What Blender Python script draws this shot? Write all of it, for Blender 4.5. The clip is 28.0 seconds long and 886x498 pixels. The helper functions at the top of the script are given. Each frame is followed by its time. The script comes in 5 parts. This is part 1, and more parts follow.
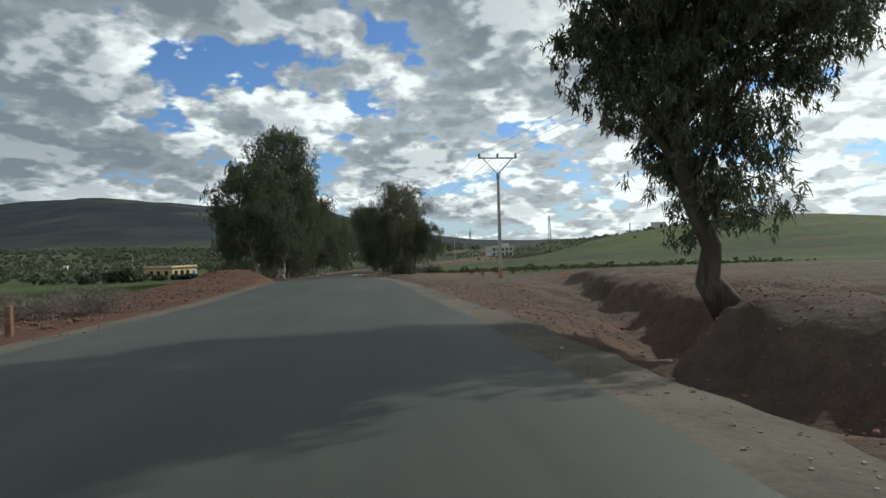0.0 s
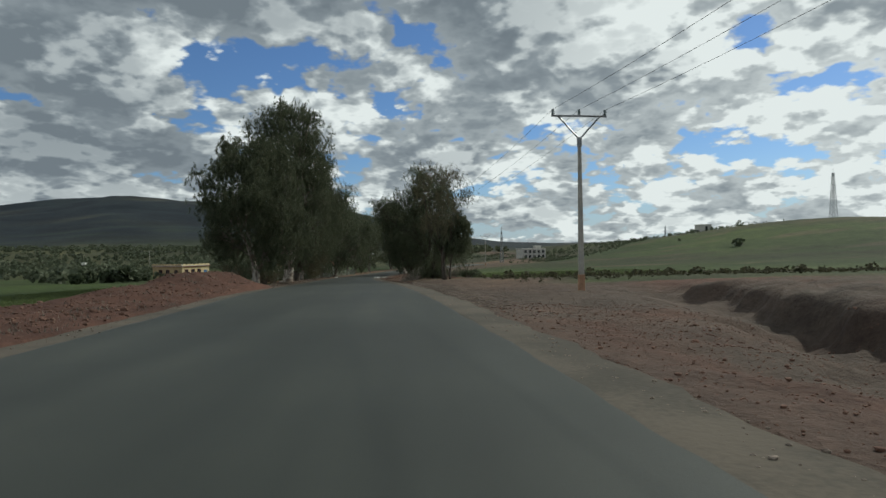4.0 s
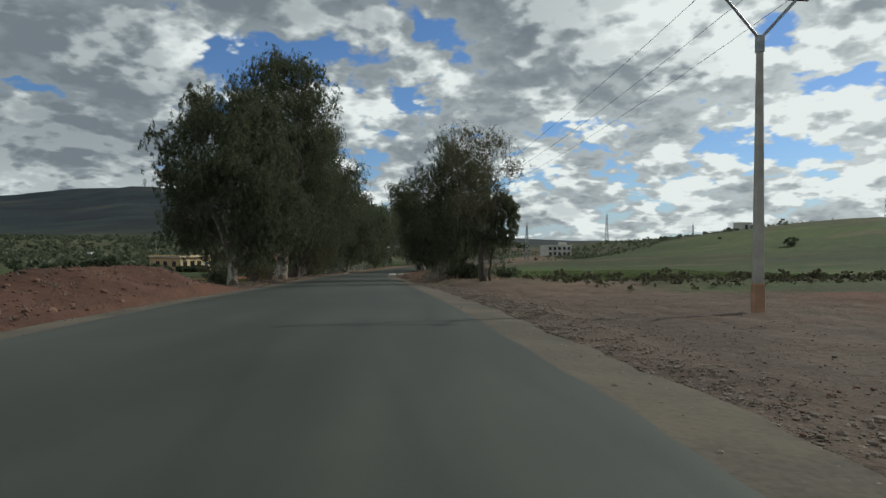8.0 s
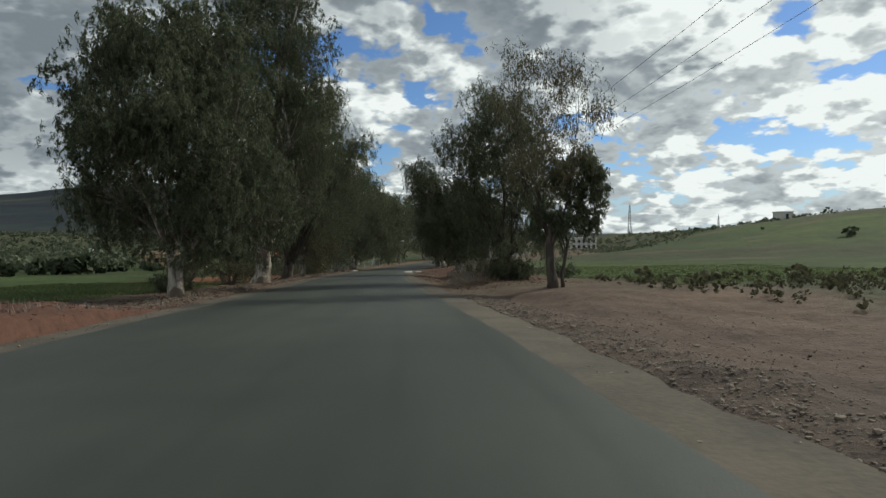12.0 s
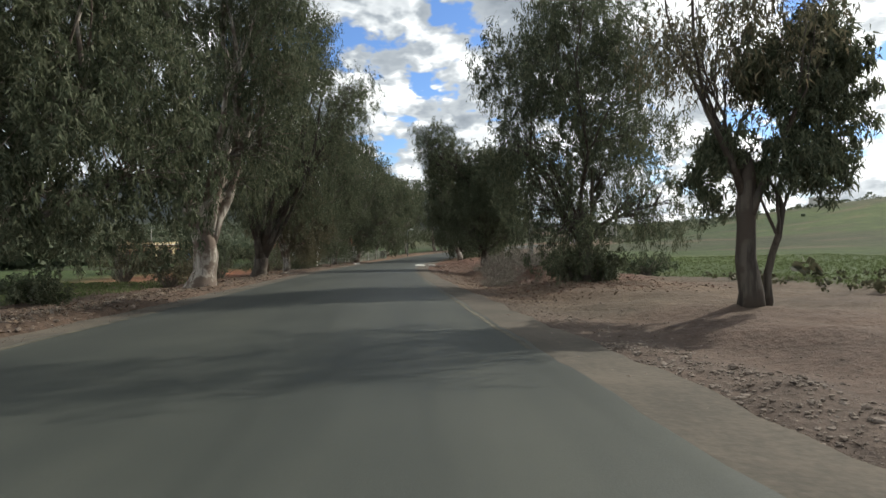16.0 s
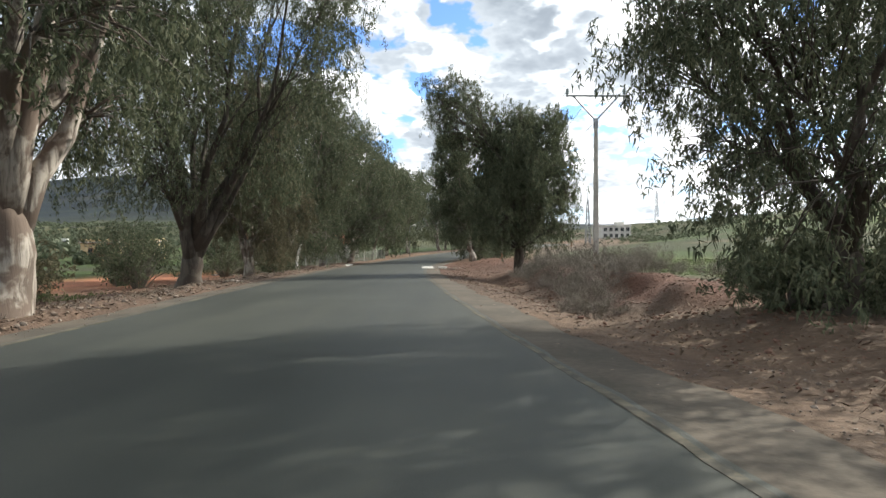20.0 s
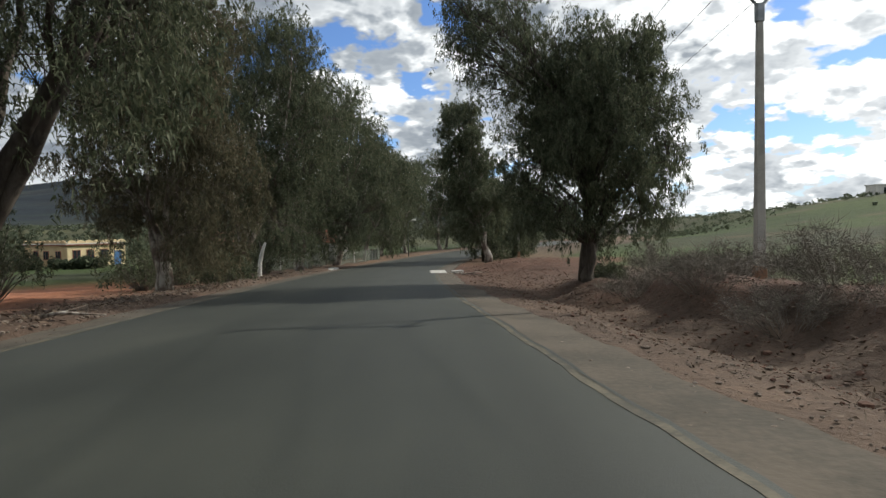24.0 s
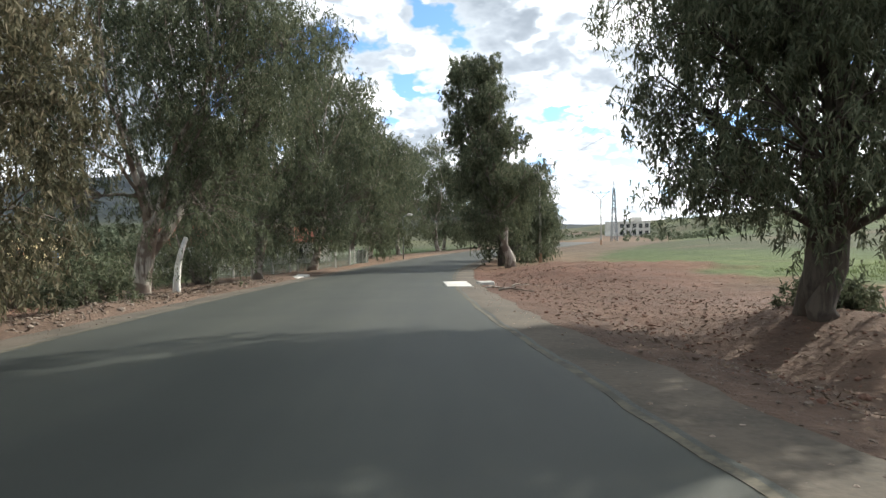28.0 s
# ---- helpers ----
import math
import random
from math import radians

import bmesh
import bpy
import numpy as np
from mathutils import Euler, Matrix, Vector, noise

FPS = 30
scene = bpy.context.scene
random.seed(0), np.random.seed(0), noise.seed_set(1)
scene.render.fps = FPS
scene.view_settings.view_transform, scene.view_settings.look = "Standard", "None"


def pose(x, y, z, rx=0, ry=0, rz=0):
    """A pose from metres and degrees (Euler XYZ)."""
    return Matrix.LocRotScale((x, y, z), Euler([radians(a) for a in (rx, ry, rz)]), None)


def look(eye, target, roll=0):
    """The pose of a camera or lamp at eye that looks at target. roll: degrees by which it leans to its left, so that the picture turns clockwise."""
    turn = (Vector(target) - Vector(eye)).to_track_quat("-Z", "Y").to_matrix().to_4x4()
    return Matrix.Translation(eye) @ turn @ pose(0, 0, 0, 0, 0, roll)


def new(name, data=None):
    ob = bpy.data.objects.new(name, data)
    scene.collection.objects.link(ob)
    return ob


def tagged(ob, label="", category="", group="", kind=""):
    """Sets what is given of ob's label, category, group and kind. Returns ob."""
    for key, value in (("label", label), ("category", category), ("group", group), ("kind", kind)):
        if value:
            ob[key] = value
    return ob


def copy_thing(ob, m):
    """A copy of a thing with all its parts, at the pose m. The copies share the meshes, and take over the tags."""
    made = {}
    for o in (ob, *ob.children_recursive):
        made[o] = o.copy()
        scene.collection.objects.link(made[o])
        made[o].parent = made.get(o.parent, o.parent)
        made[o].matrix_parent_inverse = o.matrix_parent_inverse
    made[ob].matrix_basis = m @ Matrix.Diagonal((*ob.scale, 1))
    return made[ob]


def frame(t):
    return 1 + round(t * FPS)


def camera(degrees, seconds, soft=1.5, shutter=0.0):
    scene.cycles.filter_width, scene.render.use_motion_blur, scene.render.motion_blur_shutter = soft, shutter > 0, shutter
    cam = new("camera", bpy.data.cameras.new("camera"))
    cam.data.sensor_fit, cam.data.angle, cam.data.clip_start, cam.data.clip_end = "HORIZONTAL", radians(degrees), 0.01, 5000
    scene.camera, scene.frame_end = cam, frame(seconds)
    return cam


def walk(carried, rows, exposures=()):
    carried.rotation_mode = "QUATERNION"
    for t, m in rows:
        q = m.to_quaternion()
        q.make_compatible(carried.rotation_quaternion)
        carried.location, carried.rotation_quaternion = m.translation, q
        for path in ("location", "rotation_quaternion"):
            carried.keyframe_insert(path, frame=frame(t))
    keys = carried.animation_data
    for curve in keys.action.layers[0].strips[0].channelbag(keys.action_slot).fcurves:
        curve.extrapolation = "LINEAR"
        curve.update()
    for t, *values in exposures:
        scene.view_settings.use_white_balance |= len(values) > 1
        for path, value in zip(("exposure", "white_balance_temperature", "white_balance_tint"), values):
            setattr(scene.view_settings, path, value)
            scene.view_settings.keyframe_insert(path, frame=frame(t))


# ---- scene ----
cam = camera(70.0, 28.0)
PATH = [
    (0.0, pose(0.000, 0.000, 1.200, 89.407, 1.640, -5.417)),
    (0.5, pose(-0.013, 1.808, 1.164, 89.411, 1.634, -5.230)),
    (1.0, pose(-0.031, 3.617, 1.128, 89.449, 1.557, -4.906)),
    (1.5, pose(-0.055, 5.425, 1.092, 89.346, 1.409, -4.530)),
    (2.0, pose(-0.086, 7.233, 1.053, 89.263, 1.193, -4.312)),
    (2.5, pose(-0.123, 9.041, 1.011, 89.282, 0.965, -3.990)),
    (3.0, pose(-0.166, 10.848, 0.964, 89.428, 0.903, -3.619)),
    (3.5, pose(-0.210, 12.655, 0.906, 89.616, 0.949, -3.391)),
    (5.5, pose(-0.424, 19.892, 0.617, 89.587, 0.572, -2.601)),
    (6.0, pose(-0.502, 21.705, 0.561, 89.475, 0.487, -2.458)),
    (6.5, pose(-0.593, 23.519, 0.515, 89.519, 0.405, -2.157)),
    (7.0, pose(-0.694, 25.334, 0.476, 89.542, 0.273, -2.085)),
    (7.5, pose(-0.803, 27.151, 0.439, 89.204, 0.015, -1.918)),
    (8.0, pose(-0.919, 28.970, 0.402, 89.253, -0.043, -1.707)),
    (8.5, pose(-1.041, 30.790, 0.364, 89.582, 0.105, -1.266)),
    (9.0, pose(-1.169, 32.612, 0.326, 89.357, 0.121, -1.260)),
    (9.5, pose(-1.302, 34.436, 0.287, 89.211, 0.147, -1.247)),
    (10.0, pose(-1.440, 36.263, 0.245, 89.125, 0.178, -1.116)),
    (10.5, pose(-1.582, 38.091, 0.201, 89.262, 0.094, -0.812)),
    (11.0, pose(-1.727, 39.922, 0.153, 89.061, 0.149, -0.724)),
    (11.5, pose(-1.875, 41.755, 0.100, 88.909, 0.321, -0.600)),
    (12.0, pose(-2.023, 43.590, 0.040, 88.734, 0.412, -0.555)),
    (12.5, pose(-2.166, 45.424, -0.029, 88.560, 0.554, -0.419)),
    (14.5, pose(-2.726, 52.711, -0.358, 88.403, 0.435, -0.178)),
    (15.0, pose(-2.879, 54.519, -0.440, 88.266, 0.448, -0.038)),
    (15.5, pose(-3.041, 56.321, -0.519, 88.038, 0.546, 0.078)),
    (16.0, pose(-3.207, 58.118, -0.598, 87.962, 0.686, 0.038)),
    (16.5, pose(-3.375, 59.908, -0.677, 88.061, 0.849, -0.062)),
    (17.0, pose(-3.543, 61.694, -0.757, 88.029, 0.989, -0.060)),
    (17.5, pose(-3.711, 63.473, -0.839, 87.785, 1.032, -0.000)),
    (18.0, pose(-3.878, 65.247, -0.923, 87.762, 0.959, -0.046)),
    (18.5, pose(-4.044, 67.016, -1.007, 87.607, 0.793, -0.021)),
    (19.0, pose(-4.210, 68.778, -1.092, 87.819, 0.597, -0.138)),
    (19.5, pose(-4.374, 70.536, -1.176, 87.764, 0.454, 0.043)),
    (20.0, pose(-4.537, 72.287, -1.258, 87.962, 0.470, -0.089)),
    (20.5, pose(-4.700, 74.037, -1.339, 87.854, 0.644, -0.256)),
    (21.0, pose(-4.863, 75.788, -1.418, 87.839, 0.808, -0.104)),
    (21.5, pose(-5.026, 77.542, -1.495, 87.884, 0.927, -0.305)),
    (23.5, pose(-5.674, 84.572, -1.788, 87.893, 1.179, -0.480)),
    (24.0, pose(-5.827, 86.335, -1.862, 87.910, 1.110, -0.631)),
    (24.5, pose(-5.976, 88.100, -1.938, 88.058, 0.969, -0.790)),
    (25.0, pose(-6.121, 89.867, -2.013, 88.192, 0.757, -0.820)),
    (25.5, pose(-6.262, 91.637, -2.088, 88.139, 0.569, -0.857)),
    (26.0, pose(-6.400, 93.409, -2.163, 88.099, 0.480, -0.980)),
    (26.5, pose(-6.535, 95.183, -2.237, 88.164, 0.587, -1.198)),
    (27.0, pose(-6.667, 96.960, -2.312, 88.148, 0.674, -1.239)),
    (27.5, pose(-6.797, 98.739, -2.387, 88.087, 0.771, -1.354)),
    (28.0, pose(-6.925, 100.520, -2.462, 88.079, 0.881, -1.487)),
]
EXPOSURES = [(0, 0.12, 6200, 0), (1, 0.2, 6220, 0), (1.8, -0.15, 6240, 0), (3, -0.2, 6240, 0), (12, -0.02, 6360, 1), (15, 0.5, 6420, 5), (18, 0.95, 6440, 7), (20, 1.25, 6420, 7), (21.5, 0.65, 6480, 8), (24, 0.45, 6400, 7), (26, 0.8, 6380, 7), (28, 1.35, 6360, 7)]
walk(cam, PATH, EXPOSURES)

# ---------------------------------------------------------------- light
SUN_AZ, SUN_EL = radians(57.5), radians(34.5)      # azimuth from +y towards +x
sun = new("sun", bpy.data.lights.new("sun", "SUN"))
sun.data.energy, sun.data.angle, sun.data.color = 3.2, radians(0.6), (1.0, 0.93, 0.82)
SUN_DIR = Vector((math.sin(SUN_AZ) * math.cos(SUN_EL), math.cos(SUN_AZ) * math.cos(SUN_EL), math.sin(SUN_EL)))
sun.matrix_world = look(SUN_DIR * 200, (0, 0, 0))


class Nodes:
    """A small helper to write node trees in a line each."""

    def __init__(self, tree):
        self.tree = tree
        tree.nodes.clear()

    def add(self, kind, **sets):
        n = self.tree.nodes.new(kind)
        for k, v in sets.items():
            setattr(n, k, v)
        return n

    def put(self, sock, v):
        if isinstance(v, bpy.types.NodeSocket):
            self.tree.links.new(v, sock)
        elif v is not None:
            sock.default_value = v

    def math(self, op, a, b=None, clamp=False):
        n = self.add("ShaderNodeMath", operation=op, use_clamp=clamp)
        self.put(n.inputs[0], a)
        self.put(n.inputs[1], b)
        return n.outputs[0]

    def vmath(self, op, a, b=None):
        n = self.add("ShaderNodeVectorMath", operation=op)
        self.put(n.inputs[0], a)
        self.put(n.inputs[1], b)
        return n.outputs[0]

    def mix(self, fac, a, b, blend="MIX"):
        n = self.add("ShaderNodeMix", data_type="RGBA", blend_type=blend)
        self.put(n.inputs[0], fac)
        self.put(n.inputs[6], a)
        self.put(n.inputs[7], b)
        return n.outputs[2]

    def noise(self, vec, scale, detail=4.0, rough=0.55, dist=0.0):
        n = self.add("ShaderNodeTexNoise")
        self.put(n.inputs["Vector"], vec)
        n.inputs["Scale"].default_value, n.inputs["Detail"].default_value = scale, detail
        n.inputs["Roughness"].default_value, n.inputs["Distortion"].default_value = rough, dist
        return n.outputs["Fac"]

    def ramp(self, fac, *stops):
        n = self.add("ShaderNodeValToRGB")
        el = n.color_ramp.elements
        while len(el) < len(stops):
            el.new(0.5)
        for e, (p, c) in zip(el, stops):
            e.position, e.color = p, (*c, 1) if len(c) == 3 else c
        self.put(n.inputs[0], fac)
        return n.outputs[0]

    def smooth(self, v, lo, hi):
        n = self.add("ShaderNodeMapRange", interpolation_type="SMOOTHSTEP")
        self.put(n.inputs[0], v)
        n.inputs[1].default_value, n.inputs[2].default_value = lo, hi
        return n.outputs[0]


def build_sky():
    """Blue sky with broken cumulus under a grey layer."""
    w = bpy.data.worlds.new("sky")
    scene.world = w
    w.use_nodes = True
    t = Nodes(w.node_tree)
    sky = t.add("ShaderNodeTexSky", sky_type="NISHITA", sun_disc=False, sun_elevation=SUN_EL, sun_rotation=SUN_AZ,
                air_density=1.0, dust_density=0.3, ozone_density=3.0)
    blue = t.mix(1.0, sky.outputs[0], (0.066, 0.076, 0.098, 1), "MULTIPLY")
    way = t.add("ShaderNodeTexCoord").outputs["Generated"]
    sep = t.add("ShaderNodeSeparateXYZ")
    t.put(sep.inputs[0], way)
    x, y, z = sep.outputs
    # heaped cloud: soft noise for the large forms, cells for the billows, and both again a little towards the light
    warp = t.add("ShaderNodeTexNoise")
    t.put(warp.inputs["Vector"], way)
    warp.inputs["Scale"].default_value, warp.inputs["Detail"].default_value = 9.0, 5.0
    wv = t.add("ShaderNodeVectorMath", operation="SCALE")
    t.put(wv.inputs[0], t.vmath("SUBTRACT", warp.outputs["Color"], (0.5, 0.5, 0.5)))
    wv.inputs["Scale"].default_value = 0.030
    mp = t.add("ShaderNodeMapping")
    # clouds shrink towards the horizon, as they stand further off
    away = t.add("ShaderNodeVectorMath", operation="SCALE")
    t.put(away.inputs[0], t.vmath("ADD", way, wv.outputs[0]))
    t.put(away.inputs["Scale"], t.math("DIVIDE", 0.65, t.math("ADD", t.math("MAXIMUM", z, 0.0), 0.42)))
    t.put(mp.inputs[0], away.outputs[0])
    mp.inputs["Location"].default_value, mp.inputs["Scale"].default_value = (3.1, 0.4, 1.7), (1.0, 1.0, 1.5)
    p = mp.outputs[0]

    def cells(vec, scale):
        v = t.add("ShaderNodeTexVoronoi", feature="SMOOTH_F1")
        t.put(v.inputs["Vector"], vec)
        v.inputs["Scale"].default_value, v.inputs["Detail"].default_value = scale, 2.0
        v.inputs["Roughness"].default_value, v.inputs["Smoothness"].default_value = 0.6, 0.25
        return t.math("SUBTRACT", 0.55, v.outputs["Distance"])

    def heap(vec):
        puffs = t.math("ADD", t.math("MULTIPLY", cells(vec, 6.0), 0.42), t.math("ADD", t.math("MULTIPLY", cells(vec, 16.0), 0.24), t.math("MULTIPLY", cells(vec, 41.0), 0.09)))
        return t.math("ADD", t.math("MULTIPLY", t.noise(vec, 2.7, 8.0, 0.58), 0.85), puffs)

    cover = heap(p)
    cover_up = heap(t.vmath("ADD", p, (0.026, 0.006, 0.060)))
    big = t.noise(p, 1.3, 2.0, 0.5)

    def spot(az, el, wide, high, amount):
        c = (math.sin(radians(az)) * math.cos(radians(el)), math.cos(radians(az)) * math.cos(radians(el)), math.sin(radians(el)))
        s = t.add("ShaderNodeSeparateXYZ")
        t.put(s.inputs[0], t.vmath("SUBTRACT", way, c))
        a = t.math("POWER", t.math("DIVIDE", t.math("ABSOLUTE", s.outputs[0]), wide), 2.0)
        b = t.math("POWER", t.math("DIVIDE", t.math("ABSOLUTE", s.outputs[2]), high), 2.0)
        front = t.smooth(y, 0.0, 0.3)
        return t.math("MULTIPLY", t.math("MULTIPLY", t.math("POWER", 2.718, t.math("MULTIPLY", t.math("ADD", a, b), -1.0)), front), amount)

    body = t.math("ADD", cover, t.math("MULTIPLY", t.math("SUBTRACT", big, 0.5), 0.22))
    body = t.math("ADD", body, t.math("ADD", COVER, t.math("MULTIPLY", t.smooth(z, 0.12, 0.38), 0.08)))
    for one in CLOUD_SPOTS:
        body = t.math("ADD", body, spot(*one))
    fac = t.smooth(body, 0.43, 0.53)
    thick = t.smooth(body, 0.50, 0.86)
    slope = t.math("SUBTRACT", cover, cover_up)
    lit = t.smooth(slope, -0.11, 0.17)
    ln = t.add("ShaderNodeVectorMath", operation="LENGTH")
    t.put(ln.inputs[0], t.vmath("SUBTRACT", way, tuple(SUN_DIR)))
    near_sun = t.math("SUBTRACT", 1.0, t.smooth(ln.outputs["Value"], 0.15, 1.05))
    dull = t.math("MULTIPLY", t.smooth(z, 0.16, 0.40), 0.22)
    dull = t.math("ADD", dull, spot(-29.0, 8.5, 0.26, 0.075, 0.30))
    bright = t.math("SUBTRACT", t.math("ADD", t.math("MULTIPLY", lit, 0.72), 0.47), t.math("MULTIPLY", thick, 0.47))
    bright = t.math("ADD", t.math("SUBTRACT", bright, dull), t.math("MULTIPLY", near_sun, 0.62), True)
    cloud = t.ramp(bright, (0.0, (0.200, 0.224, 0.258)), (0.35, (0.305, 0.33, 0.365)), (0.70, (0.57, 0.585, 0.605)), (1.0, (0.93, 0.93, 0.93)))
    # clouds on the side away from the sun are lit in full face; boosted out of view to brighten the trees
    facing = t.add("ShaderNodeVectorMath", operation="DOT_PRODUCT")
    t.put(facing.inputs[0], way)
    facing.inputs[1].default_value = (-math.sin(SUN_AZ), -math.cos(SUN_AZ), 0.0)
    rear_fill = t.mix(t.smooth(facing.outputs["Value"], 0.05, 0.7), (1, 1, 1, 1), (1.9, 1.85, 1.75, 1))
    cloud = t.mix(1.0, cloud, rear_fill, "MULTIPLY")
    low = t.math("SUBTRACT", 1.0, t.smooth(z, 0.0, 0.12))
    haze = t.mix(t.math("MULTIPLY", low, 0.55), blue, (0.42, 0.53, 0.66, 1))
    bg = t.add("ShaderNodeBackground")
    t.put(bg.inputs[0], t.mix(fac, haze, cloud))
    bg.inputs[1].default_value = 1.0
    out = t.add("ShaderNodeOutputWorld")
    t.tree.links.new(bg.outputs[0], out.inputs[0])


# openings (negative) and banks (positive) of cloud: azimuth, elevation, half width and height, amount
COVER = 0.53
CLOUD_SPOTS = [(-13.0, 15.6, 0.115, 0.030, -0.30), (-7.0, 17.0, 0.05, 0.018, -0.20), (28.0, 16.0, 0.05, 0.025, -0.16), (13.5, 10.2, 0.05, 0.018, -0.18),
               (7.0, 4.6, 0.06, 0.014, -0.16), (29.0, 7.0, 0.07, 0.018, -0.16), (14.0, 23.0, 0.06, 0.020, -0.16), (-31.0, 11.5, 0.07, 0.016, -0.14),
               (-29.0, 7.0, 0.22, 0.050, 0.12), (14.0, 2.6, 0.30, 0.022, 0.06), (-10.0, 23.0, 0.38, 0.050, 0.16), (-30.0, 16.0, 0.14, 0.035, 0.10), (16.0, 14.0, 0.14, 0.040, 0.10), (22.0, 7.5, 0.05, 0.030, 0.10)]
build_sky()


# ---------------------------------------------------------------- materials
def surface(name, rough=0.85, metal=0.0, spec=0.3):
    m = bpy.data.materials.new(name)
    m.use_nodes = True
    t = Nodes(m.node_tree)
    b = t.add("ShaderNodeBsdfPrincipled")
    b.inputs["Roughness"].default_value, b.inputs["Metallic"].default_value = rough, metal
    b.inputs["Specular IOR Level"].default_value = spec
    o = t.add("ShaderNodeOutputMaterial")
    t.tree.links.new(b.outputs[0], o.inputs[0])
    return m, t, b


def relief(t, b, height, strength, distance=0.02):
    n = t.add("ShaderNodeBump")
    n.inputs["Strength"].default_value, n.inputs["Distance"].default_value = strength, distance
    t.put(n.inputs["Height"], height)
    t.tree.links.new(n.outputs[0], b.inputs["Normal"])


def coords(t):
    return t.add("ShaderNodeTexCoord").outputs["Object"]


def plain(name, c1, c2, scale, rough=0.85, metal=0.0, bump=0.3, fine=40.0, per_object=0.0):
    """Two tones mixed by noise at two scales, with a fine relief."""
    m, t, b = surface(name, rough, metal)
    p = coords(t)
    n1, n2 = t.noise(p, scale, 5.0), t.noise(p, fine, 3.0)
    mixed = t.math("ADD", t.math("MULTIPLY", n1, 0.7), t.math("MULTIPLY", n2, 0.3))
    col = t.mix(t.smooth(mixed, 0.36, 0.64), (*c1, 1), (*c2, 1))
    if per_object:
        info = t.add("ShaderNodeObjectInfo")
        k = t.math("ADD", 1.0 - per_object / 2, t.math("MULTIPLY", info.outputs["Random"], per_object))
        g = t.add("ShaderNodeCombineXYZ")
        for i in range(3):
            t.put(g.inputs[i], k)
        col = t.mix(1.0, col, g.outputs[0], "MULTIPLY")
    t.put(b.inputs["Base Color"], col)
    relief(t, b, mixed, bump)
    return m


def make_ground():
    m, t, b = surface("soil", 0.95, 0.0, 0.15)
    p = coords(t)
    base = t.add("ShaderNodeAttribute", attribute_name="soil").outputs["Color"]
    n1, n2, n3 = t.noise(p, 0.35, 5.0, 0.6), t.noise(p, 3.0, 6.0, 0.65), t.noise(p, 22.0, 4.0, 0.7)
    k = t.math("ADD", t.math("MULTIPLY", n1, 0.5), t.math("ADD", t.math("MULTIPLY", n2, 0.6), t.math("MULTIPLY", n3, 0.5)))
    tone = t.ramp(t.math("MULTIPLY", k, 0.62), (0.32, (0.45, 0.45, 0.46)), (0.5, (1.0, 1.0, 1.0)), (0.68, (1.6, 1.55, 1.5)))
    broad = t.ramp(t.noise(p, 0.011, 7.0, 0.62), (0.36, (0.62, 0.64, 0.68)), (0.5, (1.0, 1.0, 1.0)), (0.66, (1.55, 1.45, 1.25)))
    col = t.mix(1.0, t.mix(1.0, base, tone, "MULTIPLY"), broad, "MULTIPLY")
    v = t.add("ShaderNodeTexVoronoi")
    t.put(v.inputs["Vector"], p)
    v.inputs["Scale"].default_value = 7.0
    t.put(b.inputs["Base Color"], col)
    relief(t, b, t.math("ADD", k, t.math("MULTIPLY", v.outputs["Distance"], 0.5)), 0.8, 0.06)
    return m


def make_asphalt():
    m, t, b = surface("asphalt", 0.62, 0.0, 0.35)
    p = coords(t)
    mp = t.add("ShaderNodeMapping")
    t.put(mp.inputs[0], p)
    mp.inputs["Scale"].default_value = (1.0, 0.06, 1.0)
    streak = t.noise(mp.outputs[0], 0.9, 4.0, 0.6)
    patch, grain = t.noise(p, 0.22, 4.0, 0.6), t.noise(p, 60.0, 3.0, 0.7)
    k = t.math("ADD", t.math("MULTIPLY", streak, 0.34), t.math("ADD", t.math("MULTIPLY", patch, 0.34), t.math("MULTIPLY", grain, 0.32)))
    t.put(b.inputs["Base Color"], t.ramp(k, (0.36, (0.018, 0.021, 0.018)), (0.5, (0.031, 0.035, 0.030)), (0.64, (0.052, 0.055, 0.045))))
    t.put(b.inputs["Roughness"], t.math("ADD", 0.52, t.math("MULTIPLY", grain, 0.25)))
    relief(t, b, grain, 0.35, 0.006)
    return m


def make_leaf(name, c1, c2, c3):
    m, t, b = surface(name, 0.68, 0.0, 0.14)
    g = t.add("ShaderNodeNewGeometry")
    n = t.noise(coords(t), 0.5, 3.0)
    k = t.math("ADD", t.math("MULTIPLY", g.outputs["Random Per Island"], 0.7), t.math("MULTIPLY", n, 0.5))
    col = t.ramp(k, (0.15, c1), (0.6, c2), (1.0, c3))
    t.put(b.inputs["Base Color"], col)
    tr = t.add("ShaderNodeBsdfTranslucent")
    t.put(tr.inputs[0], col)
    mx = t.add("ShaderNodeMixShader")
    mx.inputs[0].default_value = 0.34
    t.tree.links.new(b.outputs[0], mx.inputs[1])
    t.tree.links.new(tr.outputs[0], mx.inputs[2])
    out = [n for n in t.tree.nodes if n.bl_idname == "ShaderNodeOutputMaterial"][0]
    t.tree.links.new(mx.outputs[0], out.inputs[0])
    return m


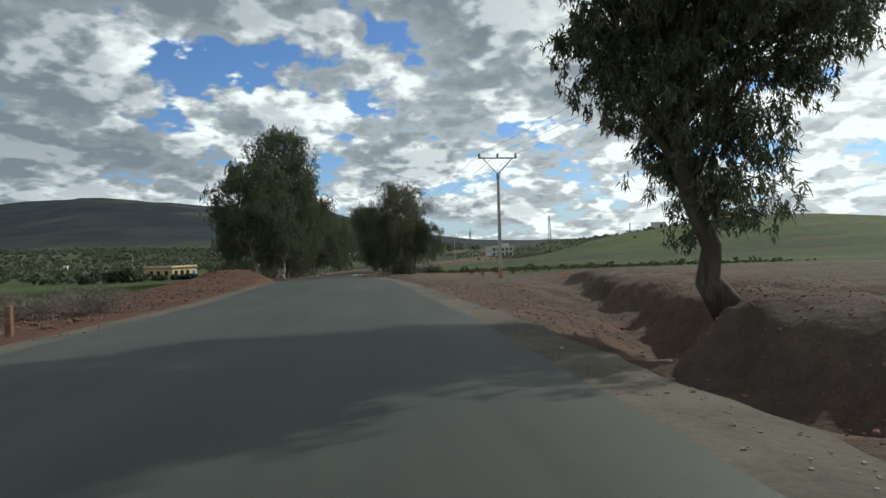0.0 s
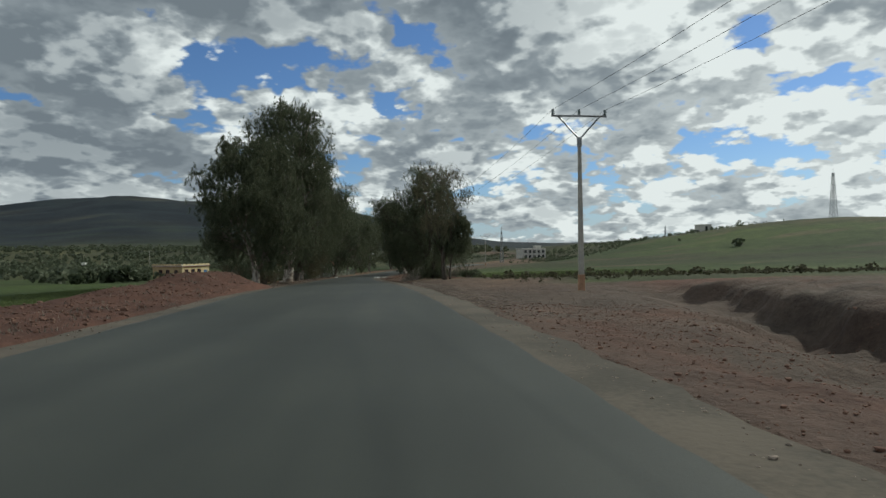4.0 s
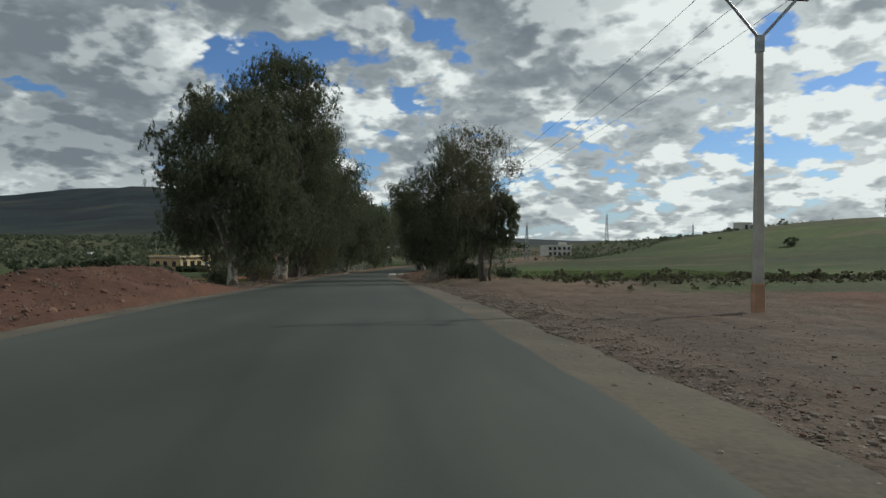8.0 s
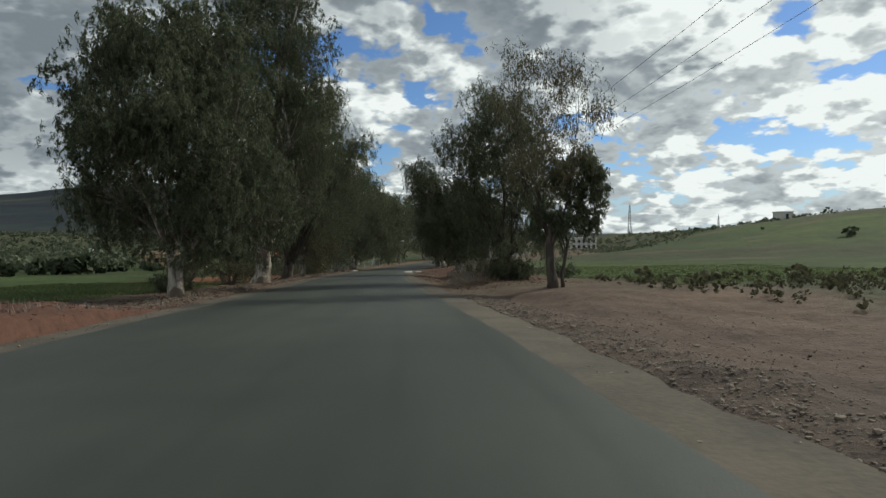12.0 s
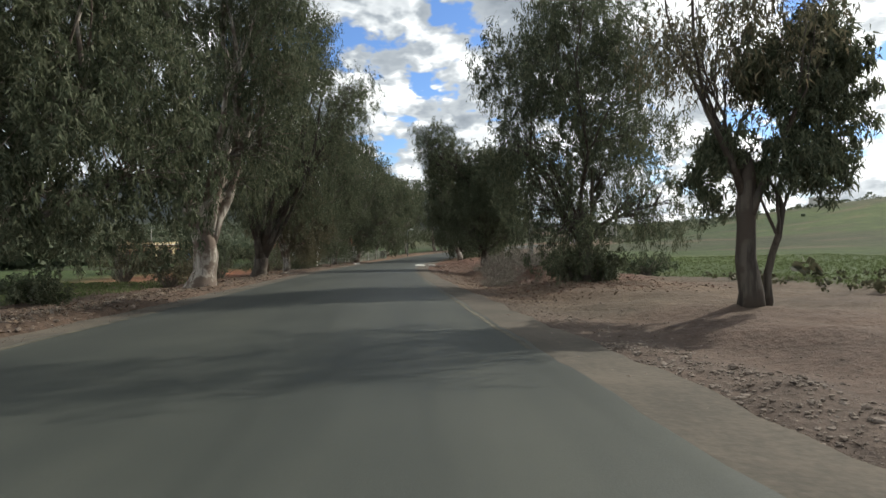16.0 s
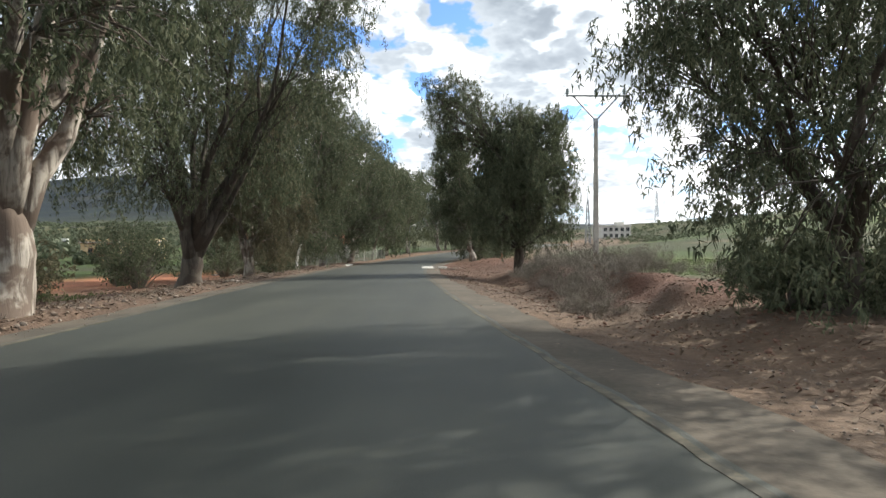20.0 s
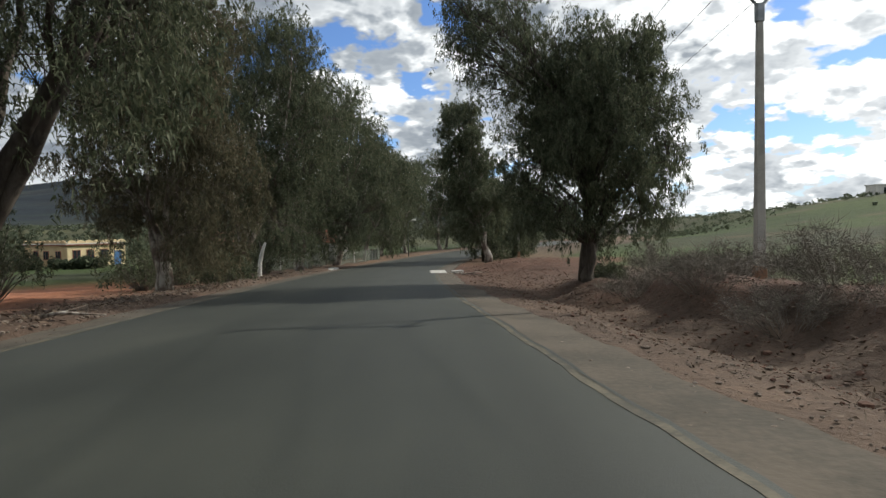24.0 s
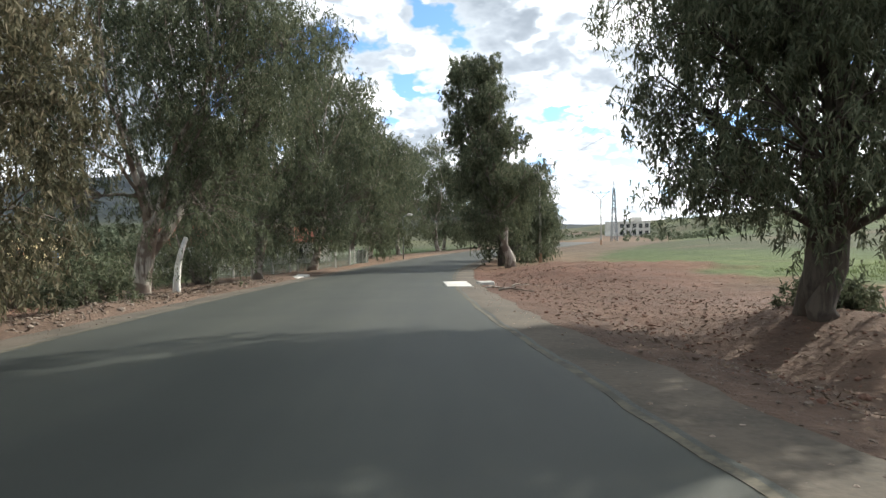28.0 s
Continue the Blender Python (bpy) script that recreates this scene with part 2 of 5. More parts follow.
def make_bark(name, pale, dark, brown):
    m, t, b = surface(name, 0.9, 0.0, 0.2)
    p = coords(t)
    mp = t.add("ShaderNodeMapping")
    t.put(mp.inputs[0], p)
    mp.inputs["Scale"].default_value = (3.0, 3.0, 0.35)
    strip, blotch = t.noise(mp.outputs[0], 2.2, 6.0, 0.65, 0.6), t.noise(p, 1.3, 4.0)
    col = t.mix(t.smooth(blotch, 0.46, 0.56), t.ramp(strip, (0.38, dark), (0.56, pale)), (*brown, 1))
    t.put(b.inputs["Base Color"], col)
    relief(t, b, strip, 0.8, 0.03)
    return m


SOIL, ASPHALT = make_ground(), make_asphalt()
DUST = plain("dusty_shoulder", (0.056, 0.049, 0.039), (0.104, 0.086, 0.067), 0.6, 0.97, 0, 1.0, 13.0)
LINE = plain("worn_line", (0.044, 0.042, 0.034), (0.120, 0.105, 0.074), 2.6, 0.8, 0, 0.2, 25.0)
LEAF = make_leaf("eucalyptus_leaf", (0.042, 0.052, 0.031), (0.083, 0.097, 0.058), (0.155, 0.163, 0.105))
LEAF_BROWN = make_leaf("eucalyptus_leaf_rusty", (0.050, 0.048, 0.029), (0.095, 0.092, 0.056), (0.17, 0.142, 0.094))
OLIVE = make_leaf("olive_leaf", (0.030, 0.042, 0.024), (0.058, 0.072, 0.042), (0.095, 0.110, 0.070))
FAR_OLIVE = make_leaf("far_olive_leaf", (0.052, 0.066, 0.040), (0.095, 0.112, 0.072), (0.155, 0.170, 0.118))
WEED = make_leaf("weed_leaf", (0.040, 0.040, 0.024), (0.066, 0.064, 0.038), (0.105, 0.096, 0.062))
GRASS = make_leaf("grass_blade", (0.055, 0.075, 0.025), (0.090, 0.120, 0.044), (0.14, 0.16, 0.075))
DRY = plain("dry_twig", (0.115, 0.100, 0.083), (0.215, 0.190, 0.160), 6.0, 0.9, 0, 0.3, 40.0)
LITTER = plain("dead_leaf", (0.080, 0.056, 0.040), (0.17, 0.125, 0.090), 2.0, 0.9, 0, 0.2, 9.0)
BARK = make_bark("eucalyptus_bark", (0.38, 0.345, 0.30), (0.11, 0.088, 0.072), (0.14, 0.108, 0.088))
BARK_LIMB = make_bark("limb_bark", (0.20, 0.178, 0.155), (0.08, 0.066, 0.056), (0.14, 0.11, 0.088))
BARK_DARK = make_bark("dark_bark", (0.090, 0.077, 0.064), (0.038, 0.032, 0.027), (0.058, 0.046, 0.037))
WHITEWASH = plain("whitewash", (0.52, 0.50, 0.46), (0.78, 0.76, 0.72), 3.0, 0.9, 0, 0.4, 25.0)
STONE = plain("stone", (0.12, 0.094, 0.075), (0.25, 0.205, 0.17), 3.0, 0.95, 0, 0.6, 25.0, 0.5)
RED_STONE = plain("red_stone", (0.115, 0.060, 0.043), (0.20, 0.118, 0.087), 3.0, 0.95, 0, 0.6, 25.0, 0.5)
CONCRETE = plain("concrete", (0.26, 0.245, 0.22), (0.38, 0.36, 0.325), 1.6, 0.9, 0, 0.35, 30.0)
PALE_CONCRETE = plain("pale_concrete", (0.34, 0.33, 0.305), (0.50, 0.485, 0.455), 1.6, 0.9, 0, 0.35, 30.0)
RUST_BAND = plain("rust_stained_concrete", (0.26, 0.15, 0.095), (0.38, 0.23, 0.15), 2.0, 0.9, 0, 0.3, 30.0)
STEEL = plain("galvanised_steel", (0.20, 0.21, 0.22), (0.32, 0.33, 0.34), 4.0, 0.5, 0.6, 0.1, 40.0)
WIRE = plain("wire_metal", (0.10, 0.10, 0.105), (0.16, 0.16, 0.165), 4.0, 0.5, 0.7, 0.1, 40.0)
GLASSY = plain("insulator_glass", (0.10, 0.13, 0.13), (0.18, 0.22, 0.22), 8.0, 0.2, 0.0, 0.05, 40.0)
YELLOW = plain("cream_plaster", (0.58, 0.46, 0.26), (0.70, 0.58, 0.36), 0.7, 0.9, 0, 0.2, 18.0)
OCHRE = plain("ochre_plaster", (0.33, 0.235, 0.13), (0.42, 0.31, 0.18), 0.7, 0.9, 0, 0.2, 18.0)
TRIM = plain("dark_red_trim", (0.16, 0.055, 0.04), (0.24, 0.09, 0.06), 2.0, 0.8, 0, 0.2, 18.0)
BLUE = plain("blue_door_paint", (0.06, 0.14, 0.30), (0.09, 0.20, 0.38), 2.0, 0.6, 0, 0.1, 18.0)
PANE = plain("window_pane", (0.015, 0.018, 0.022), (0.03, 0.034, 0.04), 1.0, 0.12, 0, 0.02, 10.0)
PLASTER = plain("grey_plaster", (0.42, 0.40, 0.37), (0.55, 0.53, 0.49), 0.7, 0.9, 0, 0.2, 18.0)
ROOF_RED = plain("red_roof_tile", (0.25, 0.085, 0.055), (0.36, 0.14, 0.09), 1.2, 0.85, 0, 0.4, 14.0)
GREEN_PAINT = plain("dull_green_fence_paint", (0.13, 0.15, 0.12), (0.21, 0.23, 0.18), 2.0, 0.6, 0, 0.1, 25.0)
POST_WOOD = plain("brown_post_wood", (0.12, 0.065, 0.045), (0.20, 0.115, 0.08), 6.0, 0.9, 0, 0.4, 40.0)
LAMP_WHITE = plain("lamp_enamel", (0.60, 0.60, 0.58), (0.75, 0.75, 0.72), 4.0, 0.4, 0, 0.05, 40.0)


# ---------------------------------------------------------------- mesh helpers
def mesh_from(name, verts, faces, mat, smooth=False):
    me = bpy.data.meshes.new(name)
    me.from_pydata([tuple(v) for v in verts], [], [tuple(f) for f in faces])
    me.materials.append(mat)
    if smooth:
        me.polygons.foreach_set("use_smooth", np.ones(len(me.polygons), dtype=bool))
    me.update()
    return me


def quads_mesh(name, verts, mat, n=4):
    """A mesh of loose n-sided faces, from an array of n corners a face."""
    verts = np.asarray(verts, dtype=np.float32).reshape(-1, 3)
    count = len(verts) // n
    me = bpy.data.meshes.new(name)
    me.vertices.add(len(verts))
    me.vertices.foreach_set("co", verts.ravel())
    me.loops.add(count * n)
    me.loops.foreach_set("vertex_index", np.arange(count * n, dtype=np.int32))
    me.polygons.add(count)
    me.polygons.foreach_set("loop_start", np.arange(0, count * n, n, dtype=np.int32))
    me.materials.append(mat)
    me.update(calc_edges=True)
    return me


def part(name, data, parent, label=""):
    ob = new(name, data)
    ob.parent = parent
    if label:
        ob["label"] = label
    return ob


def bm_mesh(name, bm, mat, smooth=False):
    me = bpy.data.meshes.new(name)
    bm.to_mesh(me)
    bm.free()
    me.materials.append(mat)
    if smooth:
        me.polygons.foreach_set("use_smooth", np.ones(len(me.polygons), dtype=bool))
    return me


def box(name, size, mat, at=(0, 0, 0), bevel=0.01, turn=0.0):
    """A box with chamfered edges, standing on at."""
    bm = bmesh.new()
    bmesh.ops.create_cube(bm, size=1.0)
    bmesh.ops.scale(bm, vec=size, verts=bm.verts)
    if bevel:
        bmesh.ops.bevel(bm, geom=bm.edges[:], offset=bevel, segments=1, affect="EDGES")
    bmesh.ops.rotate(bm, cent=(0, 0, 0), matrix=Matrix.Rotation(turn, 3, "Z"), verts=bm.verts)
    bmesh.ops.translate(bm, vec=(at[0], at[1], at[2] + size[2] / 2), verts=bm.verts)
    return bm_mesh(name, bm, mat)


def tube(points, radii, sides=8):
    """Vertices and faces of a closed tube along points."""
    pts = [Vector(p) for p in points]
    verts, faces = [], []
    ref = Vector((0.31, 0.95, 0.05)).normalized()
    for i, p in enumerate(pts):
        d = (pts[min(i + 1, len(pts) - 1)] - pts[max(i - 1, 0)]).normalized()
        a = d.cross(ref)
        a = a.normalized() if a.length > 1e-4 else Vector((1, 0, 0))
        b = d.cross(a)
        for k in range(sides):
            ang = 2 * math.pi * k / sides
            verts.append(p + (a * math.cos(ang) + b * math.sin(ang)) * radii[i])
    for i in range(len(pts) - 1):
        for k in range(sides):
            k2 = (k + 1) % sides
            faces.append((i * sides + k, i * sides + k2, (i + 1) * sides + k2, (i + 1) * sides + k))
    faces.append(tuple(range(sides))[::-1])
    faces.append(tuple((len(pts) - 1) * sides + k for k in range(sides)))
    return verts, faces


def join(*pieces):
    verts, faces = [], []
    for v, f in pieces:
        o = len(verts)
        verts += list(v)
        faces += [tuple(i + o for i in face) for face in f]
    return verts, faces


def bar(a, b, r, sides=4):
    return tube([a, b], [r, r], sides)


def empty(name, at, turn=0.0):
    ob = new(name)
    ob.empty_display_size = 0.2
    ob.matrix_world = Matrix.Translation(at) @ Matrix.Rotation(turn, 4, "Z")
    return ob


# ---------------------------------------------------------------- lie of the land
def sampled(pairs, soften):
    """A smooth curve through rough pairs, sampled every metre."""
    ys = np.arange(-400.0, 700.0, 1.0)
    a = np.array(pairs, dtype=float)
    v = np.interp(ys, a[:, 0], a[:, 1])
    k = np.exp(-0.5 * (np.arange(-40, 41) / soften) ** 2)
    v = np.convolve(np.pad(v, 40, mode="edge"), k / k.sum(), mode="valid")
    return lambda y: np.interp(y, ys, v)


road_z = sampled([(-60, 0.9), (-20, 0.3), (0, -0.05), (11, -0.29), (20, -0.62), (29, -0.85), (36, -1.0), (45, -1.27), (54.5, -1.69), (65, -2.17),
                  (76, -2.67), (86, -3.11), (100, -3.70), (115, -4.33), (130, -4.9), (142, -5.28), (155, -5.55), (170, -5.72), (200, -5.8), (300, -5.6)], 4.0)
road_x = sampled([(-60, -1.0), (0, -1.8), (11, -1.96), (20, -2.23), (29, -2.72), (36, -3.24), (45, -3.96), (54.5, -4.68), (65, -5.68), (76, -6.66),
                  (86, -7.62), (100, -8.69), (110, -9.3), (118, -9.6), (129, -9.5), (141, -8.8), (150, -7.8), (166, -4.7), (176, -1.7), (190, 4.0), (220, 20.0), (300, 62.0)], 4.0)
HALF = 3.8


def step(v, lo, hi):
    t = np.clip((v - lo) / (hi - lo), 0, 1)
    return t * t * (3 - 2 * t)


def bump(v, mid, wide):
    return np.exp(-((v - mid) / wide) ** 2)


def wob(x, y, s, seed=0.0):
    """Cheap smooth noise in about -1..1 from a few sines."""
    a = np.sin(x / s * 1.7 + seed) * np.cos(y / s * 1.3 - seed * 0.7)
    b = np.sin((x * 0.6 + y) / s * 2.9 + seed * 2.1) * 0.6
    c = np.cos((x - y * 0.8) / s * 5.3 + seed * 3.7) * 0.35
    return (a + b + c) / 1.6


def slope_of(y):
    return (road_x(y + 1) - road_x(y - 1)) / 2


RIDGE = np.array([(-180, 60), (-70, 120), (-45, 118), (-36, 112), (-33, 122), (-31, 133), (-29, 136), (-27, 150), (-24.5, 174), (-21, 170), (-18, 160), (-14, 142), (-5, 116), (0, 80), (4, 36), (8, 14), (13, 6), (40, 5), (180, 40)], dtype=float)


def land(x, y):
    """Height of the ground and its base colour at arrays of places."""
    x, y = np.asarray(x, dtype=float), np.asarray(y, dtype=float)
    zr, xc = road_z(y), road_x(y)
    u = (x - xc) / np.sqrt(1 + slope_of(y) ** 2)
    r = np.hypot(x, y)
    az = np.degrees(np.arctan2(x, y))
    vl, vr = -u - (HALF + 0.75), u - (HALF + 0.85)
    near_y = step(y, -80, -30) * (1 - step(y, 200, 260))
    # left side: verge, red spoil bank, field
    field_l = np.interp(y, [-200, 0, 40, 80, 120, 160, 300, 600], [-1.4, -1.7, -2.2, -3.2, -4.7, -6.2, -8.0, -7.0])
    left = zr - 0.06 - 0.05 * np.clip(vl, 0, 4)
    left = left + (field_l - left) * step(vl, 4, 24)
    spoil = np.interp(y, [-20, 8, 16, 30, 38, 44, 50, 54, 60, 64], [0.05, 0.1, 0.15, 0.22, 0.35, 0.8, 1.15, 1.2, 0.5, 0])
    left = left + spoil * bump(vl, 3.6 + 0.7 * np.sin(y / 5), 2.4) * (1 + 0.3 * wob(x, y, 3.0))
    left = left + 0.18 * bump(vl, 1.2, 0.8) * step(y, 64, 72) * (1 + 0.5 * wob(x, y, 2.0, 1))
    # right side: gully and cut bank, gravel flat, scrub bank, far hill
    right = zr - 0.08 - 0.05 * np.clip(vr, 0, 4)
    ditch = 3.6 + 0.29 * np.maximum(y - 15, -4.5)
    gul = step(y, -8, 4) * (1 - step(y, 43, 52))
    edge = vr - ditch + 0.6 * wob(x, y, 2.5, 2) + 0.25 * wob(x, y, 0.8, 6)
    right = right - (0.72 + 0.18 * wob(x, y, 3.0, 5)) * gul * bump(edge, 0.0, 1.5 + 0.02 * (y - 15))
    right = right + 0.70 * step(y, -20, 4) * (1 - step(y, 42, 50)) * step(edge, 0.6, 1.3)
    right = right + gul * (0.07 * wob(x, y, 0.55, 4) + 0.05 * wob(x, y, 0.28, 9)) * bump(edge, 0.6, 2.2)
    right = right - 0.22 * gul * bump(edge + 0.5 * np.sin(y / 2.3), 3.2, 0.5) - 0.20 * gul * bump(edge, -1.9 - 0.4 * np.sin(y / 3.1), 0.35) * step(wob(x, y, 2.2, 8), -0.2, 0.4)
    right = right + 0.16 * bump(vr, 1.0, 0.7) * step(y, 34, 44) * (1 - step(y, 60, 70)) * (1 + 0.6 * wob(x, y, 1.2, 5))
    right = right + 0.75 * bump(y, 137, 9) * step(vr, 0.6, 5.0) * (1 - 0.7 * step(vr, 12, 24)) * (1 + 0.25 * wob(x, y, 3.0, 3))
    right = right + 0.30 * bump(vr, 5.2, 1.8) * step(y, 84, 92) * (1 - step(y, 112, 118)) * (1 + 0.5 * wob(x, y, 2.0, 7))
    right = right + 0.5 * step(vr + 0.6 * wob(x, y, 3.0, 4), 4.4, 5.3) * (1 - step(vr, 8, 13)) * step(y, 84, 90) * (1 - step(y, 104, 112))
    right = right - 0.40 * bump(vr, 3.0, 1.3) * step(y, 82, 90) * (1 - step(y, 112, 120)) * (1 + 0.4 * wob(x, y, 2.0, 6))
    right = right + 0.42 * step(vr + 0.4 * wob(x, y, 2.4, 3), 1.6, 4.2) * step(y, 57, 67) * (1 - step(y, 84, 90))
    for rut in (3.9, 5.6, 7.4):
        right = right - 0.05 * bump(vr + 0.25 * np.sin(y / 6), rut, 0.30) * step(y, 38, 44) * (1 - step(y, 66, 72))
    base_r = np.interp(y, [-200, 0, 40, 70, 110, 160, 230, 400], [0.6, 0.2, -0.9, -2.2, -3.9, -5.4, -5.6, -5.2])
    right = right + (base_r - right) * step(vr, 7, 22)
    hill = 13.6 * np.exp(-((x - 155) / 70) ** 2 - ((y - 236) / 95) ** 2) + 1.3 * np.exp(-((x - 54) / 28) ** 2 - ((y - 290) / 28) ** 2) + 5.5 * np.exp(-((x - 150) / 110) ** 2 - ((y - 420) / 110) ** 2)
    right = right + hill * step(vr, 8, 40)
    z = np.where(u < 0, left, right)
    z = np.where(np.abs(u) < HALF + 0.95, zr - 0.16, z)
    z = np.where(np.abs(u) < HALF + 0.95, z, z + 0.05 * wob(x, y, 0.9, 3) * step(np.maximum(vl, vr), 0.1, 1.5) + 0.03 * wob(x, y, 0.37, 8))
    # the wide country
    peak = np.interp(az, RIDGE[:, 0], RIDGE[:, 1])
    rise = step(r, 420, 2300) ** 1.25
    far = peak * rise * (1 + 0.10 * wob(x, y, 260.0) * rise + 0.06 * wob(x, y, 90.0, 2) * rise)
    far = far + 8.0 * np.exp(-((x + 330) / 120) ** 2 - ((y - 470) / 120) ** 2) + 5.0 * np.exp(-((x + 150) / 130) ** 2 - ((y - 560) / 110) ** 2)
    z = z + far + 0.5 * wob(x, y, 37.0, 1) * step(r, 120, 400)

    # colour of the soil
    def c(*v):
        return np.array(v)[None, :]
    red, gravel, litter = c(0.108, 0.056, 0.041), c(0.096, 0.074, 0.060), c(0.105, 0.073, 0.055)
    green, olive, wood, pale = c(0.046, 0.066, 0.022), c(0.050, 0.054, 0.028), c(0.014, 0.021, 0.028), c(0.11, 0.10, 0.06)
    n1, n2, n3 = wob(x, y, 3.1, 1), wob(x, y, 9.0, 5), wob(x, y, 45.0, 9)

    def blend(col, other, k):
        return col + (other - col) * np.clip(k, 0, 1)[:, None]
    col = np.repeat(olive, len(x), axis=0)
    col = blend(col, green, step(n3, -0.4, 0.3) * (r < 300) + 0 * x)
    lf = (u < 0)
    col = blend(col, green, lf * step(vl, 7, 12) * (1 - step(vl, 46 + 6 * n2, 60 + 6 * n2)) * (y > -60) * (y < 130))
    col = blend(col, green, (~lf) * step(y - 0.25 * vr + 5 * n2, 52, 62) * (1 - step(r + 30 * n3, 330, 420)) * step(vr, 8, 14))
    col = blend(col, olive * 0.95, (~lf) * step(np.sin(x / 21 + y / 33) + 0.9 * n2 + 0.5 * n3, -0.3, 0.7) * step(r, 130, 190) * 0.9)
    col = blend(col, c(0.085, 0.072, 0.042), (~lf) * step(wob(x, y * 2.2, 17.0, 6) + 0.6 * n2, 0.45, 0.9) * step(r, 120, 170) * 0.8)
    col = blend(col, c(0.045, 0.042, 0.026), (~lf) * bump(y - 0.25 * vr + 2 * n2, 66, 7) * step(vr, 7, 12) * 0.85)
    near_red = (1 - step(vl + 1.5 * n1, 8, 11)) * (y < 66 + 3 * n1) * lf + (~lf) * (1 - step(vr + 2.5 * n1 - 32 * (1 - step(y + 4 * n2 + 0.25 * vr, 40, 62)), 9, 13)) * (1 - step(y + 3 * n1, 68, 76))
    col = blend(col, red, near_red * step(r, -1, 0) * (y > -120))
    # browner soil along the gully, partly to paint in the ditch's shade
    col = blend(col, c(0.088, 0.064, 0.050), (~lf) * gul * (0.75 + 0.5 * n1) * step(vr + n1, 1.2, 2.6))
    col = blend(col, gravel, (~lf) * step(y + 3 * n1, 26, 35) * (1 - step(vr + 1.5 * n1, 11, 15)) * (y < 120) * 0.80)
    col = blend(col, gravel, (~lf) * (1 - step(vr + 0.6 * n1, 0.6, 2.2)) * 0.6)
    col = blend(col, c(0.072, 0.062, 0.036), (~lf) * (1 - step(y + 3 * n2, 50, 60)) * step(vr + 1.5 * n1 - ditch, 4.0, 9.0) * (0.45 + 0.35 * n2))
    col = blend(col, litter, lf * step(y + 2 * n1, 62, 68) * (1 - step(vl + 1.5 * n1, 6, 9)))
    col = blend(col, litter, (~lf) * step(y, 72, 80) * (1 - step(vr + 1.5 * n1, 8, 12)) * 0.8)
    col = blend(col, red * 0.85, (~lf) * bump(y, 132, 20) * (1 - step(vr + 2 * n1, 11, 14)) * 0.85)
    col = blend(col, red * 0.95, (~lf) * step(vr + n1, 4.0, 5.2) * (1 - step(vr + n1, 8, 10)) * step(y, 82, 88) * (1 - step(y, 104, 112)) * 0.8)
    col = blend(col, c(0.30, 0.13, 0.075), lf * bump(vl, 10, 4.0) * bump(y, 111, 15) * 1.2)
    # far woods, their colour darkened for cloud shadow and blued for haze
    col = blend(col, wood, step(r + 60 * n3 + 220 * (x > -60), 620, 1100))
    # tan patches painted in as sunlit areas of the mountain slopes
    col = blend(col, c(0.075, 0.068, 0.045), step(r, 900, 1400) * step(wob(x, y, 210, 4) + 0.4 * wob(x, y, 60, 2), 0.1, 0.9) * 0.5)
    col = blend(col, c(0.045, 0.058, 0.026), step(r, 420, 560) * (1 - step(r, 1000, 1400)) * step(wob(x, y, 95, 3) + 0.4 * wob(x, y, 35, 1), 0.0, 0.9) * 0.4)
    col = blend(col, c(0.085, 0.085, 0.046), np.exp(-((x + 330) / 110) ** 2 - ((y - 455) / 90) ** 2) * (0.75 + 0.4 * n3))
    return z, col


def ground_z(x, y):
    return float(land([x], [y])[0][0])


def build_ground():
    def spread(fine_lo, fine_hi, fine, lo, hi, grow):
        mid = list(np.arange(fine_lo, fine_hi + 1e-6, fine))
        v, d, up = fine_hi, fine, []
        while v < hi:
            d = min(d * grow, 130)
            v += d
            up.append(v)
        v, d, down = fine_lo, fine, []
        while v > lo:
            d = min(d * grow, 130)
            v -= d
            down.append(v)
        return np.array(down[::-1] + mid + up)
    us = spread(-17.0, 18.0, 0.24, -3600, 3600, 1.075)
    ys = spread(-6.0, 150.0, 0.34, -1400, 4200, 1.06)
    U, Y = np.meshgrid(us, ys)
    keep = np.clip(1 - (np.abs(U) - 150) / 600, 0, 1)       # far from the road the columns run straight on
    X = U + road_x(np.clip(Y, -60, 200)) * keep
    x, y = X.ravel(), Y.ravel()
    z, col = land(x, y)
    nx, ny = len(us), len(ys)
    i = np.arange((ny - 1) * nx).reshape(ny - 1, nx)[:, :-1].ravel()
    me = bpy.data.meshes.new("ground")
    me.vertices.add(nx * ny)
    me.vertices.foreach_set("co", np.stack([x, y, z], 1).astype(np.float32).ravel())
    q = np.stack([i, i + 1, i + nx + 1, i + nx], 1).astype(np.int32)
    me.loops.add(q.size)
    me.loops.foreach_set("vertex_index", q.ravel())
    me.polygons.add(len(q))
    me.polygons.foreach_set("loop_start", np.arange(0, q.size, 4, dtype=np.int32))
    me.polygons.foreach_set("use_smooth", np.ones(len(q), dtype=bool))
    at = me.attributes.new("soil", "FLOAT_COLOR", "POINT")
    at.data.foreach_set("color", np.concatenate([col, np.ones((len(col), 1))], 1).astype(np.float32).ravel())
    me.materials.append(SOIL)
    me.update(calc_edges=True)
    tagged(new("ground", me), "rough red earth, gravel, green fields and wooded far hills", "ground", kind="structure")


build_ground()


